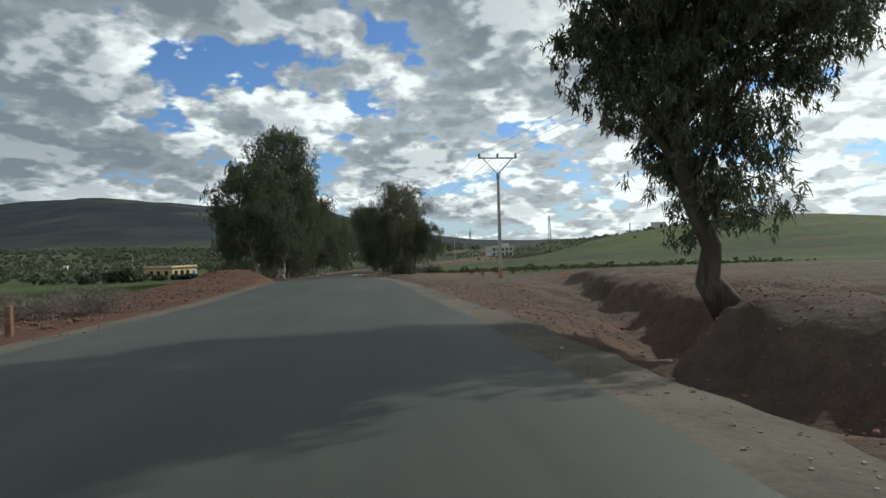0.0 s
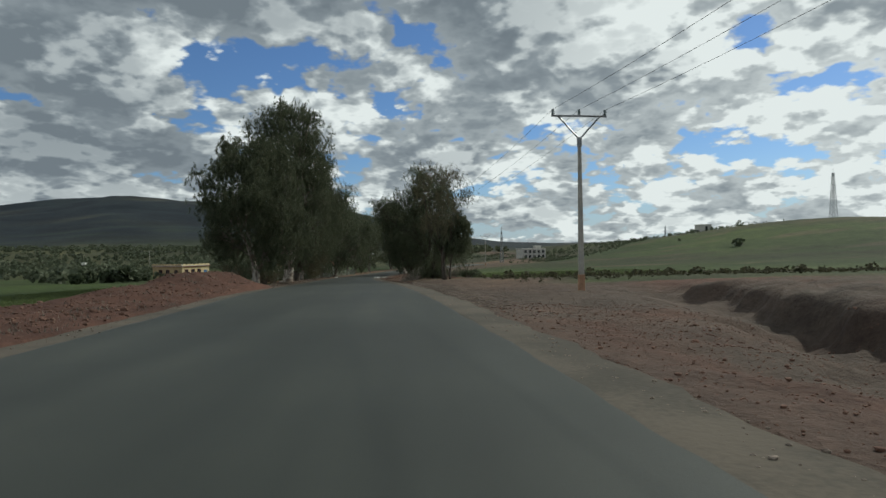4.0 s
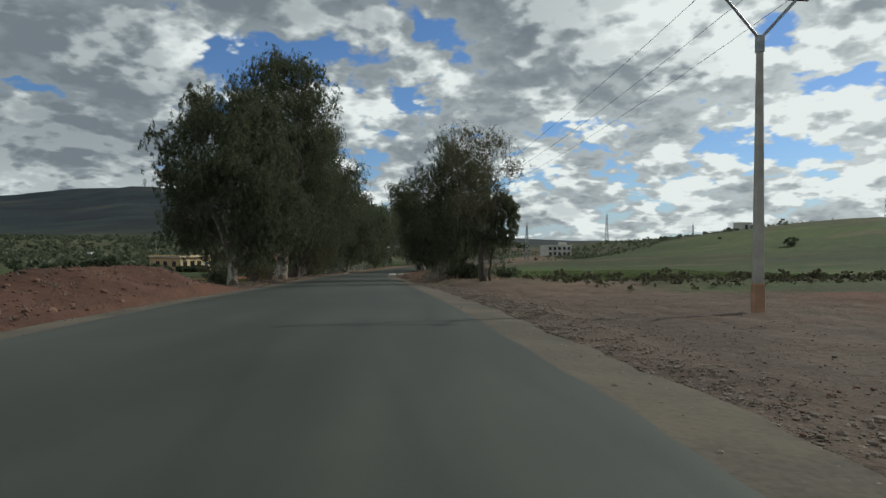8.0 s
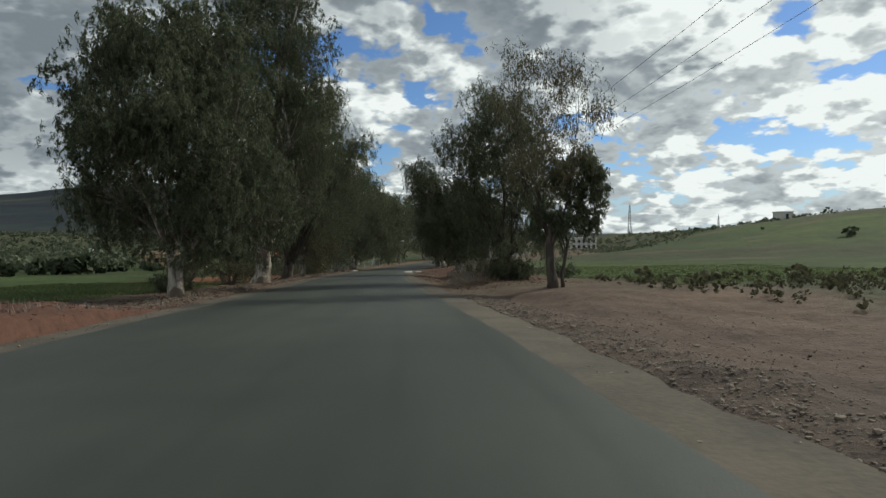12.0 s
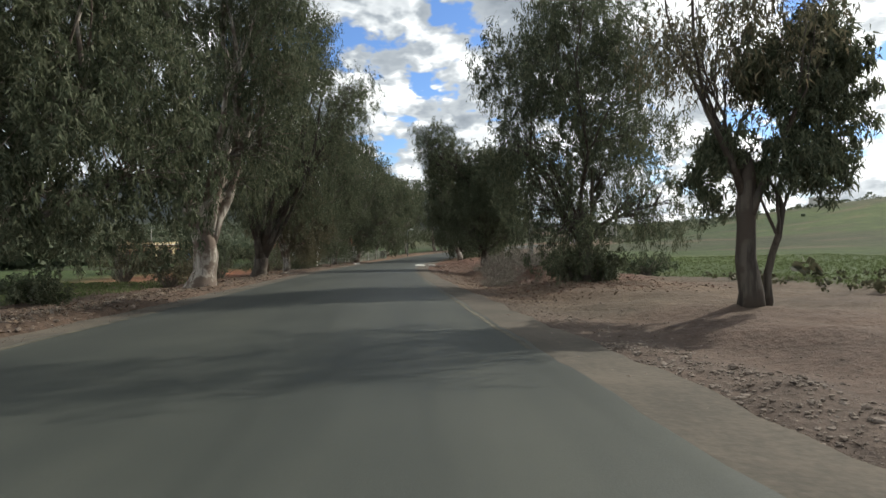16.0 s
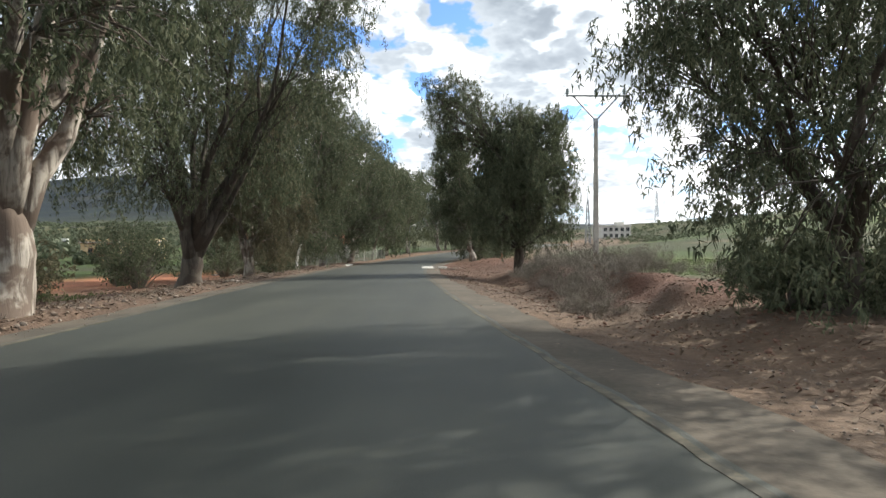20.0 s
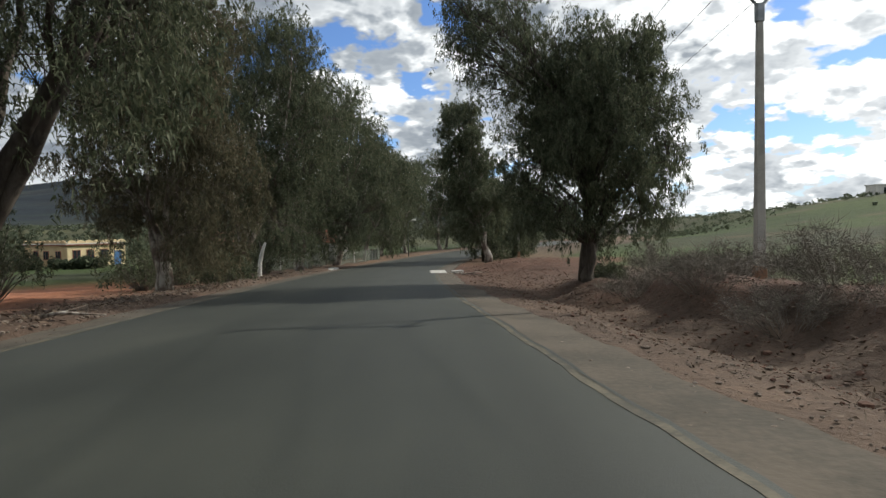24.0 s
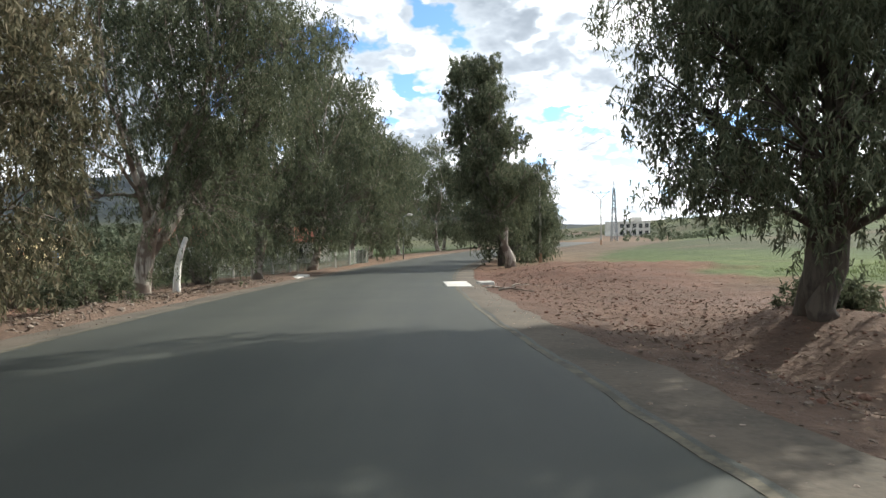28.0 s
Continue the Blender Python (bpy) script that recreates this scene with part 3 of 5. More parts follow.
def ribbon(name, u0, u1, top, depth, mat, y0, y1, label, category, stepy=1.0, ragged=0.0, parent=None, both=False):
    """A strip with thickness that follows the road between two offsets from its middle."""
    ys = np.arange(y0, y1 + 1e-6, stepy)
    cols = 7
    verts, faces = [], []
    for k, y in enumerate(ys):
        s = slope_of(y)
        n = math.sqrt(1 + s * s)
        for j in range(cols):
            f = j / (cols - 1)
            a = u0 + (u1 - u0) * f
            if ragged and (j == 0 or j == cols - 1) and (u0 * u1 < 0 or both or j == (0 if u0 < 0 else cols - 1)):
                a += ragged * (math.sin(y * 1.9 + j) * 0.5 + math.sin(y * 5.3 + 2 * j) * 0.3 + math.sin(y * 0.6) * 0.4)
            crown = 0.035 * (1 - (a / HALF) ** 2) if abs(a) < HALF else -0.02 * (abs(a) - HALF)
            verts.append((road_x(y) + a / n, y - a * s / n, road_z(y) + top + crown))
        for j in range(cols):
            v = verts[k * 2 * cols + j]
            verts.append((v[0], v[1], v[2] - depth))
    m = 2 * cols
    for k in range(len(ys) - 1):
        for j in range(cols - 1):
            faces.append((k * m + j, k * m + j + 1, (k + 1) * m + j + 1, (k + 1) * m + j))
            faces.append((k * m + cols + j, (k + 1) * m + cols + j, (k + 1) * m + cols + j + 1, k * m + cols + j + 1))
        for j in (0, cols - 1):
            q = (k * m + j, (k + 1) * m + j, (k + 1) * m + cols + j, k * m + cols + j)
            faces.append(q if j == 0 else q[::-1])
    ob = new(name, mesh_from(name, verts, faces, mat, False))
    if parent is not None:
        ob.parent = parent
    else:
        tagged(ob, label, category, kind="structure")
    return ob


road = ribbon("road", -HALF, HALF, 0.0, 0.2, ASPHALT, -45, 226, "worn grey asphalt country road without centre line", "road", 0.4, 0.045)
ribbon("shoulder_left", -HALF - 0.78, -HALF + 0.12, -0.010, 0.16, DUST, -45, 226, "dusty brown compacted shoulder beside the asphalt", "shoulder", 0.5, 0.10)
ribbon("shoulder_right", HALF - 0.12, HALF + 0.92, -0.010, 0.16, DUST, -45, 226, "dusty brown compacted shoulder beside the asphalt", "shoulder", 0.5, 0.12)
ribbon("edge_line_left", -HALF + 0.06, -HALF + 0.19, 0.004, 0.003, LINE, 62, 200, "faded pale edge line on the asphalt", "road marking", 0.4, 0.03, both=True)
ribbon("edge_line_right", HALF - 0.16, HALF - 0.07, 0.004, 0.003, LINE, 66, 200, "faded pale edge line on the asphalt", "road marking", 0.4, 0.045, both=True)


# ---------------------------------------------------------------- trees
def leaf_cloud(rng, centres, per, spread, size, droop=1.0, strands=7, hang=1.7):
    """Narrow leaves that hang in strands round cluster centres, three corners each."""
    c = np.repeat(np.asarray(centres), strands, axis=0)
    sp = np.array(spread)
    top = c + rng.normal(0, 1, c.shape) * sp
    way = rng.normal(0, 0.28, c.shape)
    way[:, 2] = -1.0
    length = rng.uniform(0.35, 1.0, (len(c), 1)) * sp[2] * hang
    n = max(1, int(per / strands))
    f = rng.uniform(0, 1, (len(c), n, 1)) ** 0.8
    base = (top[:, None, :] + way[:, None, :] * length[:, None, :] * f + rng.normal(0, 0.055, (len(c), n, 3))).reshape(-1, 3)
    m = len(base)
    d = rng.normal(0, 1, (m, 3)) * 0.52
    d[:, 2] -= droop
    d /= np.linalg.norm(d, axis=1)[:, None]
    side = np.cross(d, rng.normal(0, 1, (m, 3)))
    side /= np.linalg.norm(side, axis=1)[:, None] + 1e-9
    ln = rng.uniform(0.65, 1.35, (m, 1)) * size[0]
    wd = rng.uniform(0.7, 1.3, (m, 1)) * size[1] / 2
    return np.stack([base + side * wd, base + d * ln, base - side * wd], 1)


def curved(rng, a, b, sag, n=6):
    """A bent line of points from a to b."""
    a, b = Vector(a), Vector(b)
    ln = (b - a).length
    k1 = Vector(rng.normal(0, 1, 3)) * ln * 0.06
    pts = []
    for i in range(n + 1):
        f = i / n
        p = a.lerp(b, f) + k1 * math.sin(f * math.pi) + Vector((0, 0, sag * ln * math.sin(f * math.pi)))
        pts.append(p + Vector(rng.normal(0, 1, 3)) * 0.012 * ln * (0 < i < n))
    return pts


def eucalyptus(seed, at, height, wide, low=0.25, lobes=16, leaves=24000, trunk_r=0.32, stems=1, lean=(0, 0), bark=None, leaf=None,
               size=(0.30, 0.085), whitewash=0.0, label="", lobe_r=1.45, tight=1.0, fork_at=0.2, hang=1.7, vase=0.0):
    """A gum tree: forking trunk, limbs to the leaf masses, and hanging leaves in clumps with gaps between."""
    rng = np.random.default_rng(seed)
    bark, leaf = bark or BARK, leaf or LEAF
    root = empty("tree", at)
    tagged(root, label or "tall eucalyptus with peeling pale bark and drooping leaves", "tree", "roadside eucalyptus trees")
    R = wide / 2
    # leaf masses, wide in the lower crown and tapering to the top
    mass = []
    tries = 0
    while len(mass) < lobes and tries < 4000:
        tries += 1
        f = rng.uniform(0, 1) ** 0.85
        prof = math.sin(math.pi * (0.20 + 0.70 * f)) ** 0.6 * (1 - 0.12 * f) * (1 - vase * max(0.0, 1 - f / 0.42))
        ang, q = rng.uniform(0, 2 * math.pi), math.sqrt(rng.uniform(0.05, 1))
        zc = height * (low + (1 - low) * (0.06 + 0.86 * f))
        p = Vector((math.cos(ang) * R * prof * q + lean[0] * f, math.sin(ang) * R * prof * q + lean[1] * f, zc))
        rad = lobe_r * rng.uniform(0.75, 1.3) * (0.75 + 0.5 * (1 - f)) * (wide / 9.0) ** 0.5
        if all((p - o).length > 0.62 * (rad + orad) * tight for o, orad in mass):
            mass.append((p, rad))
    # a trunk that forks into leaders
    tops = []
    fork = height * (0.80 if stems == 1 else fork_at)
    foot = Vector((0, 0, -0.35))
    end = Vector((lean[0] * (0.75 if stems == 1 else fork_at), lean[1] * (0.75 if stems == 1 else fork_at), fork))
    pts = curved(rng, foot, end, 0.0, 12 if stems == 1 else 6)
    n = len(pts) - 1
    radii = [trunk_r * 1.5, trunk_r * 1.12] + [trunk_r * (1 - (0.86 if stems == 1 else 0.22) * i / n) for i in range(2, n + 1)]
    if stems > 1:
        radii[-2:] = [radii[-2] * 0.9, trunk_r * 0.45]
    v, f = tube(pts, radii, 12)
    v = [p + Vector((wob(p.x * 3, p.z, 0.5, seed), wob(p.y * 3, p.z, 0.5, 2), 0)) * trunk_r * 0.12 for p in v]
    part("trunk", mesh_from("trunk", v, f, bark, True), root)
    if whitewash:
        hh = [p for p in pts if p.z < whitewash]
        v, f = tube(hh, [r * 1.04 + 0.01 for r in radii[:len(hh)]], 12)
        part("painted_band", mesh_from("painted_band", v, f, WHITEWASH, True), root, "whitewashed lower trunk")
    if stems == 1:
        tops.append((pts, radii))
    a0 = rng.uniform(0, 2 * math.pi)
    for s in range(stems if stems > 1 else 0):
        a = a0 + 2 * math.pi * s / stems + rng.uniform(-0.4, 0.4)
        q = rng.uniform(0.35, 0.85) * R
        tip = Vector((lean[0] * 0.8 + math.cos(a) * q, lean[1] * 0.8 + math.sin(a) * q, height * rng.uniform(0.66, 0.86)))
        k0 = n - 1 - (s % 3 if n > 4 else 0)
        rise = pts[k0] + Vector(((tip.x - pts[k0].x) * 0.72, (tip.y - pts[k0].y) * 0.72, (tip.z - pts[k0].z) * 0.42))
        lead = [pts[k0], *curved(rng, pts[k0].lerp(rise, 0.25), rise, 0.0, 4), *curved(rng, rise, tip, 0.0, 5)[1:]]
        thick = trunk_r * rng.uniform(0.24, 0.38)
        rr = [thick * (1 - 0.86 * i / (len(lead) - 1)) for i in range(len(lead))]
        rr[:3] = [thick * 1.9, thick * 1.45, thick * 1.12]
        part("leader", mesh_from("leader", *tube(lead, rr, 8), bark, True), root)
        tops.append((lead, rr))
        for _ in range(2):
            i0 = int(rng.integers(3, 7))
            b = a + rng.uniform(-1.2, 1.2)
            e = lead[i0] + Vector((math.cos(b) * R * 0.35, math.sin(b) * R * 0.35, height * rng.uniform(0.14, 0.26)))
            fork_line = curved(rng, lead[i0], e, 0.03, 6)
            fr = [rr[i0] * 0.7 * (1 - 0.8 * i / 6) for i in range(7)]
            part("bough", mesh_from("bough", *tube(fork_line, fr, 6), bark, True), root)
            tops.append((fork_line, fr))
    # limbs with their twigs
    cents = []
    weights = []
    for p, rad in mass:
        pts, radii = min(tops, key=lambda tp: min((Vector((k.x - p.x, k.y - p.y, 0.4 * (k.z - p.z + 2)))).length for k in tp[0]))
        want = max(height * low * 0.6, p.z - (0.5 + 0.55 * (Vector((p.x, p.y, 0)).length)) - rng.uniform(0, 1.0))
        i = min(range(1, len(pts) - 1), key=lambda k: abs(pts[k].z - want) + 0.6 * (Vector((pts[k].x, pts[k].y)) - Vector((p.x, p.y))).length)
        r0 = min(radii[i] * 0.55, 0.05 + 0.028 * (p - pts[i]).length)
        line = curved(rng, pts[i], p, 0.08, 6)
        pieces = [tube(line, [r0 * (1 - 0.8 * k / 6) for k in range(7)], 6)]
        n = max(8, int(17 * rad))
        for _ in range(n):
            d = Vector(rng.normal(0, 1, 3))
            d.normalize()
            e = p + Vector((d.x * rad, d.y * rad, d.z * rad * 0.9)) * float(rng.uniform(0.45, 1.0))
            cents.append(tuple(e))
            weights.append(rad)
            j = int(rng.integers(3, 7))
            pieces.append(tube([line[j], line[j].lerp(e, 0.55) + Vector((0, 0, 0.12 * rad)), e], [r0 * 0.28, r0 * 0.17, 0.006], 4))
        v, f = join(*pieces)
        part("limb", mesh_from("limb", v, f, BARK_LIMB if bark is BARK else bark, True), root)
    per = max(8, int(leaves / max(1, len(cents))))
    m = np.mean(weights)
    part("crown", quads_mesh("crown", leaf_cloud(rng, cents, per, (0.24 * m, 0.24 * m, 0.27 * m), size, hang=hang), leaf, 3), root, "drooping grey-green leaves")
    return root


def tree_at(x, y, dz=0.0):
    return (x, y, ground_z(x, y) + dz)


FINE = (0.19, 0.052)
# left row
t1 = eucalyptus(11, tree_at(-14.2, 73.0), 14.2, 9.8, 0.13, 46, 175000, 0.36, 3, (-0.6, 0.3), size=FINE, hang=1.3)
t2 = eucalyptus(12, tree_at(-13.65, 85.0), 20.8, 9.6, 0.16, 54, 140000, 0.55, 8, (0.6, -0.3), size=FINE, fork_at=0.15, hang=1.3,
                label="big eucalyptus with a thick pale trunk forking low into many stems")
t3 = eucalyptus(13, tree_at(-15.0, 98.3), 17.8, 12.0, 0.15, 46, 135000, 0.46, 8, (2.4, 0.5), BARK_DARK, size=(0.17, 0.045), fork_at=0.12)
t4 = eucalyptus(14, tree_at(-16.3, 110.7), 12.8, 6.2, 0.11, 38, 120000, 0.34, 4, (0.4, 0), leaf=LEAF_BROWN, size=(0.16, 0.043), fork_at=0.12,
                label="eucalyptus with rusty brown-green leaves hanging to the ground")
t5 = eucalyptus(15, tree_at(-18.6, 126.4), 17.2, 11.0, 0.13, 54, 140000, 0.40, 4, (3.2, 0), size=FINE)
t6 = eucalyptus(16, tree_at(-17.3, 139.0), 16.5, 10.5, 0.10, 38, 62000, 0.34, 3, (2.6, 0), size=(0.22, 0.062))
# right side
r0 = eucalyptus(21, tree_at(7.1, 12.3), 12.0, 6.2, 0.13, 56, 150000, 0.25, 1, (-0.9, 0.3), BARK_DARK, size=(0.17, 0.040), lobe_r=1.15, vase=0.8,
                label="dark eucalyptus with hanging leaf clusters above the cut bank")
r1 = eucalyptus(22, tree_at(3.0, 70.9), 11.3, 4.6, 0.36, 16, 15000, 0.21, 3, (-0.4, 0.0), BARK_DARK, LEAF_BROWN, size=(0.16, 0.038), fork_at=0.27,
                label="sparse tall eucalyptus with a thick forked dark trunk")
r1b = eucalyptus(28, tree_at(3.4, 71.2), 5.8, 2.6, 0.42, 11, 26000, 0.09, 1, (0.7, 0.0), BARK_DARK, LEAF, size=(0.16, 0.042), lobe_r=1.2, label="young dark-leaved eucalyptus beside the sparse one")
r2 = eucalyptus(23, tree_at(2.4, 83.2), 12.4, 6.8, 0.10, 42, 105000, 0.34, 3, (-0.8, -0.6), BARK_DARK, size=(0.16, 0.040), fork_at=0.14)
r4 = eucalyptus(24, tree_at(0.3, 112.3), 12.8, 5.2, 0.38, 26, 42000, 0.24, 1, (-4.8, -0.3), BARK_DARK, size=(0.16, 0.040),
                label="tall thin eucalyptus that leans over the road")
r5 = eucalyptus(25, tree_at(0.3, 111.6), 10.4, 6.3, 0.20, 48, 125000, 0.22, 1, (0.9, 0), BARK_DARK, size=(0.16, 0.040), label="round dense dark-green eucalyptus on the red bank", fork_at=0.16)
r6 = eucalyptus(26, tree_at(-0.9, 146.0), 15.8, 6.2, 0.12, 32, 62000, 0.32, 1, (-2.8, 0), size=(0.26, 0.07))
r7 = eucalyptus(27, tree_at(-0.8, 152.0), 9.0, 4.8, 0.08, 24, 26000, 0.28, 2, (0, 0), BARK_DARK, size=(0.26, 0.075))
FAR = (0.40, 0.11)
f1 = eucalyptus(31, tree_at(-16.2, 151.0), 17.0, 10.5, 0.08, 34, 20000, 0.32, 3, (2.0, 0), size=FAR)
f2 = eucalyptus(32, tree_at(-14.6, 163.0), 16.0, 10.0, 0.05, 34, 20000, 0.30, 2, (1.8, 0), size=FAR)
f3 = eucalyptus(33, tree_at(2.4, 161.0), 8.0, 5.6, 0.06, 26, 14000, 0.26, 2, (0, 0), BARK_DARK, size=FAR)


def along(items, pick):
    for k, (x, y, s, src) in enumerate(items):
        copy_thing(pick[src], Matrix.Translation(tree_at(x, y)) @ Matrix.Rotation(1.3 * k + 0.7, 4, "Z") @ Matrix.Scale(s, 4))


# further trees of both rows, where the road bends away
along([(-13.8, 175, 0.95, 1), (-10.5, 187, 1.0, 2), (-5, 199, 1.05, 1), (2, 210, 1.0, 2), (10, 221, 1.0, 1),
       (-24, 148, 0.8, 2), (-25, 166, 0.8, 1), (-21, 180, 0.9, 2), (-14, 200, 1.0, 1), (-4, 216, 1.0, 2), (8, 236, 1.0, 1), (20, 246, 1.0, 2),
       (6.2, 173, 0.85, 3)], {1: f1, 2: f2, 3: f3})


# ---------------------------------------------------------------- poles and wires
ARM_Z = 9.1


def power_pole(at, heading):
    """A tapered concrete pole with a V-shaped steel cross-arm and three insulators."""
    root = tagged(empty("power_pole", at, heading), "tapered concrete power pole with a V-shaped steel cross-arm", "power pole", "power line poles")
    bm = bmesh.new()
    for z, w in ((-0.6, 0.29), (2.0, 0.26), (7.95, 0.16)):
        for sx, sy in ((-1, -1), (1, -1), (1, 1), (-1, 1)):
            bm.verts.new((sx * w / 2, sy * w / 2 * 0.8, z))
    bm.verts.ensure_lookup_table()
    v = bm.verts
    for k in range(2):
        for i in range(4):
            bm.faces.new((v[k * 4 + i], v[k * 4 + (i + 1) % 4], v[k * 4 + 4 + (i + 1) % 4], v[k * 4 + 4 + i]))
    bm.faces.new((v[3], v[2], v[1], v[0]))
    bm.faces.new((v[8], v[9], v[10], v[11]))
    bmesh.ops.bevel(bm, geom=bm.edges[:], offset=0.02, segments=1, affect="EDGES")
    part("shaft", bm_mesh("shaft", bm, CONCRETE), root)
    part("foot_band", box("foot_band", (0.31, 0.26, 1.15), RUST_BAND, (0, 0, -0.3), 0.02), root, "rust-red stained band at the foot")
    part("collar", box("collar", (0.21, 0.19, 0.5), STEEL, (0, 0, 7.5), 0.02), root)
    part("crossbar", mesh_from("crossbar", *bar((-1.5, 0, ARM_Z), (1.5, 0, ARM_Z), 0.055, 6), STEEL), root)
    for s in (-1, 1):
        part("brace", mesh_from("brace", *bar((0.06 * s, 0, 7.95), (1.15 * s, 0, ARM_Z), 0.045, 6), STEEL), root)
    for x in (-1.42, 0.0, 1.42):
        rings = [(0.0, 0.03), (0.06, 0.11), (0.10, 0.05), (0.16, 0.11), (0.20, 0.05), (0.26, 0.09), (0.30, 0.02)]
        part("insulator", mesh_from("insulator", *tube([(x, 0, ARM_Z + 0.05 + h) for h, _ in rings], [r for _, r in rings], 8), GLASSY, True), root)
    return root


POLES = [(14.6, -10.0), (8.75, 47.0), (3.1, 103.7), (3.7, 159.5), (24.0, 212.0)]
heads = []
for k, (x, y) in enumerate(POLES):
    a, b = POLES[max(0, k - 1)], POLES[min(len(POLES) - 1, k + 1)]
    h = -math.atan2(b[0] - a[0], b[1] - a[1])
    z = ground_z(x, y) - (0.4 if 100 < y < 110 else 0.0)
    power_pole((x, y, z), h)
    heads.append([Vector((x, y, z + ARM_Z + 0.33)) + Matrix.Rotation(h, 3, "Z") @ Vector((s, 0, 0)) for s in (-1.42, 0.0, 1.42)])
for a, b in zip(heads, heads[1:]):
    for p, q in zip(a, b):
        line = [p.lerp(q, i / 24) - Vector((0, 0, 0.9 * 4 * (i / 24) * (1 - i / 24))) for i in range(25)]
        tagged(new("power_wire", mesh_from("power_wire", *tube(line, [0.008] * 25, 5), WIRE)), "thin sagging power wire strung between the poles", "wire", "power line wires")


def lattice_mast(x, y, base, top, wide, label):
    """A slender lattice tower: four legs, rings and crossed braces."""
    h = top - base
    root = tagged(empty("lattice_mast", (x, y, base)), label, "mast", "masts on the hills")
    n = max(6, int(h / 1.6))
    def corner(k, z):
        w = wide * (1 - 0.72 * z / h)
        return Vector(((-1, 1, 1, -1)[k] * w / 2, (-1, -1, 1, 1)[k] * w / 2, z))
    for k in range(4):
        part("leg", mesh_from("leg", *bar(corner(k, -1.0), corner(k, h), 0.07), STEEL), root)
        pieces = []
        for i in range(n):
            z0, z1 = h * i / n, h * (i + 1) / n
            pieces += [bar(corner(k, z0), corner((k + 1) % 4, z1), 0.045, 3), bar(corner((k + 1) % 4, z0), corner(k, z1), 0.045, 3), bar(corner(k, z1), corner((k + 1) % 4, z1), 0.045, 3)]
        part("bracing", mesh_from("bracing", *join(*pieces), STEEL), root)
    part("antenna", mesh_from("antenna", *bar((0, 0, h), (0, 0, h + 1.6), 0.06), STEEL), root)
    return root


lattice_mast(32, 231, ground_z(32, 231), 5.2, 1.2, "grey steel lattice mast beside the pale building")
lattice_mast(109, 407, ground_z(109, 407), 16.4, 1.9, "grey steel lattice mast standing on the green hill")
lattice_mast(193, 480, ground_z(193, 480), 12.0, 1.6, "slim grey lattice mast behind the hill crest")
lattice_mast(150, 230, ground_z(150, 230), 24.0, 1.9, "tall grey lattice mast on the hilltop")


# ---------------------------------------------------------------- bushes
def leafy_bush(seed, x, y, high, wide, leaves, leaf, label, size=(0.16, 0.05)):
    rng = np.random.default_rng(seed)
    root = tagged(empty("bush", tree_at(x, y)), label, "bush", "bushes under the trees")
    cents, pieces = [], []
    for _ in range(max(10, int(14 * wide))):
        a, q = rng.uniform(0, 2 * math.pi), math.sqrt(rng.uniform(0, 1)) * wide / 2
        e = Vector((math.cos(a) * q, math.sin(a) * q, high * (0.25 + 0.75 * rng.uniform(0, 1) * (1 - (q / wide) ** 2))))
        cents.append(tuple(e))
        pieces.append(tube([Vector((e.x * 0.1, e.y * 0.1, -0.15)), e * 0.5 + Vector((0, 0, 0.1)), e], [0.03, 0.02, 0.006], 4))
    part("twig_frame", mesh_from("twig_frame", *join(*pieces), DRY), root)
    part("foliage", quads_mesh("foliage", leaf_cloud(rng, cents, max(7, leaves // len(cents)), (0.24, 0.24, 0.22), size, 0.35), leaf, 3), root)
    return root


def twig_bush(seed, x, y, high, wide, label):
    """A leafless bush: thin stems and a haze of fine twigs."""
    rng = np.random.default_rng(seed)
    root = tagged(empty("dry_bush", tree_at(x, y)), label, "bush", "dry bushes")
    pieces, tips = [], []
    for _ in range(60):
        a, q = rng.uniform(0, 2 * math.pi), math.sqrt(rng.uniform(0.02, 1)) * wide / 2
        e = Vector((math.cos(a) * q, math.sin(a) * q, high * rng.uniform(0.35, 0.9) * (1.1 - 0.5 * (2 * q / wide) ** 2)))
        f = Vector((e.x * 0.25, e.y * 0.25, -0.1))
        m = f.lerp(e, 0.5) + Vector((rng.normal(0, 0.12), rng.normal(0, 0.12), 0.05 * high))
        pieces.append(tube([f, m, e], [0.006, 0.005, 0.002], 3))
        tips += [m.lerp(e, k) for k in (0.2, 0.5, 0.8, 1.0)]
    part("stem_frame", mesh_from("stem_frame", *join(*pieces), DRY), root)
    b = np.repeat(np.array([tuple(p) for p in tips]), 14, axis=0) + rng.normal(0, 0.05, (len(tips) * 14, 3))
    d = rng.normal(0, 1, b.shape) * (0.14, 0.14, 0.12) * high
    d[:, 2] += 0.03
    side = np.cross(d, rng.normal(0, 1, b.shape))
    side *= 0.0045 / (np.linalg.norm(side, axis=1)[:, None] + 1e-9)
    part("twig_haze", quads_mesh("twig_haze", np.stack([b - side, b + d, b + side], 1), DRY, 3), root)
    return root


for k, (x, y, h, w) in enumerate([(-17.5, 91, 2.2, 3.0), (-18.6, 101.5, 2.6, 3.2), (-19.5, 116, 2.6, 4.0), (-20, 121, 2.4, 3.6), (-20.5, 131, 2.6, 3.6),
                                  (-19.0, 134.5, 2.2, 3.0), (-20.0, 144, 2.4, 3.6), (-21.0, 104.5, 3.4, 3.8), (-22.5, 110.0, 3.6, 4.2), (-23.5, 98.0, 3.2, 3.8), (-17.0, 79.5, 0.9, 1.6), (-16.5, 118.5, 1.6, 2.6)]):
    leafy_bush(100 + k, x, y, h, w, 4500, LEAF if k % 3 else LEAF_BROWN, "dark leafy bush growing between the tree trunks")
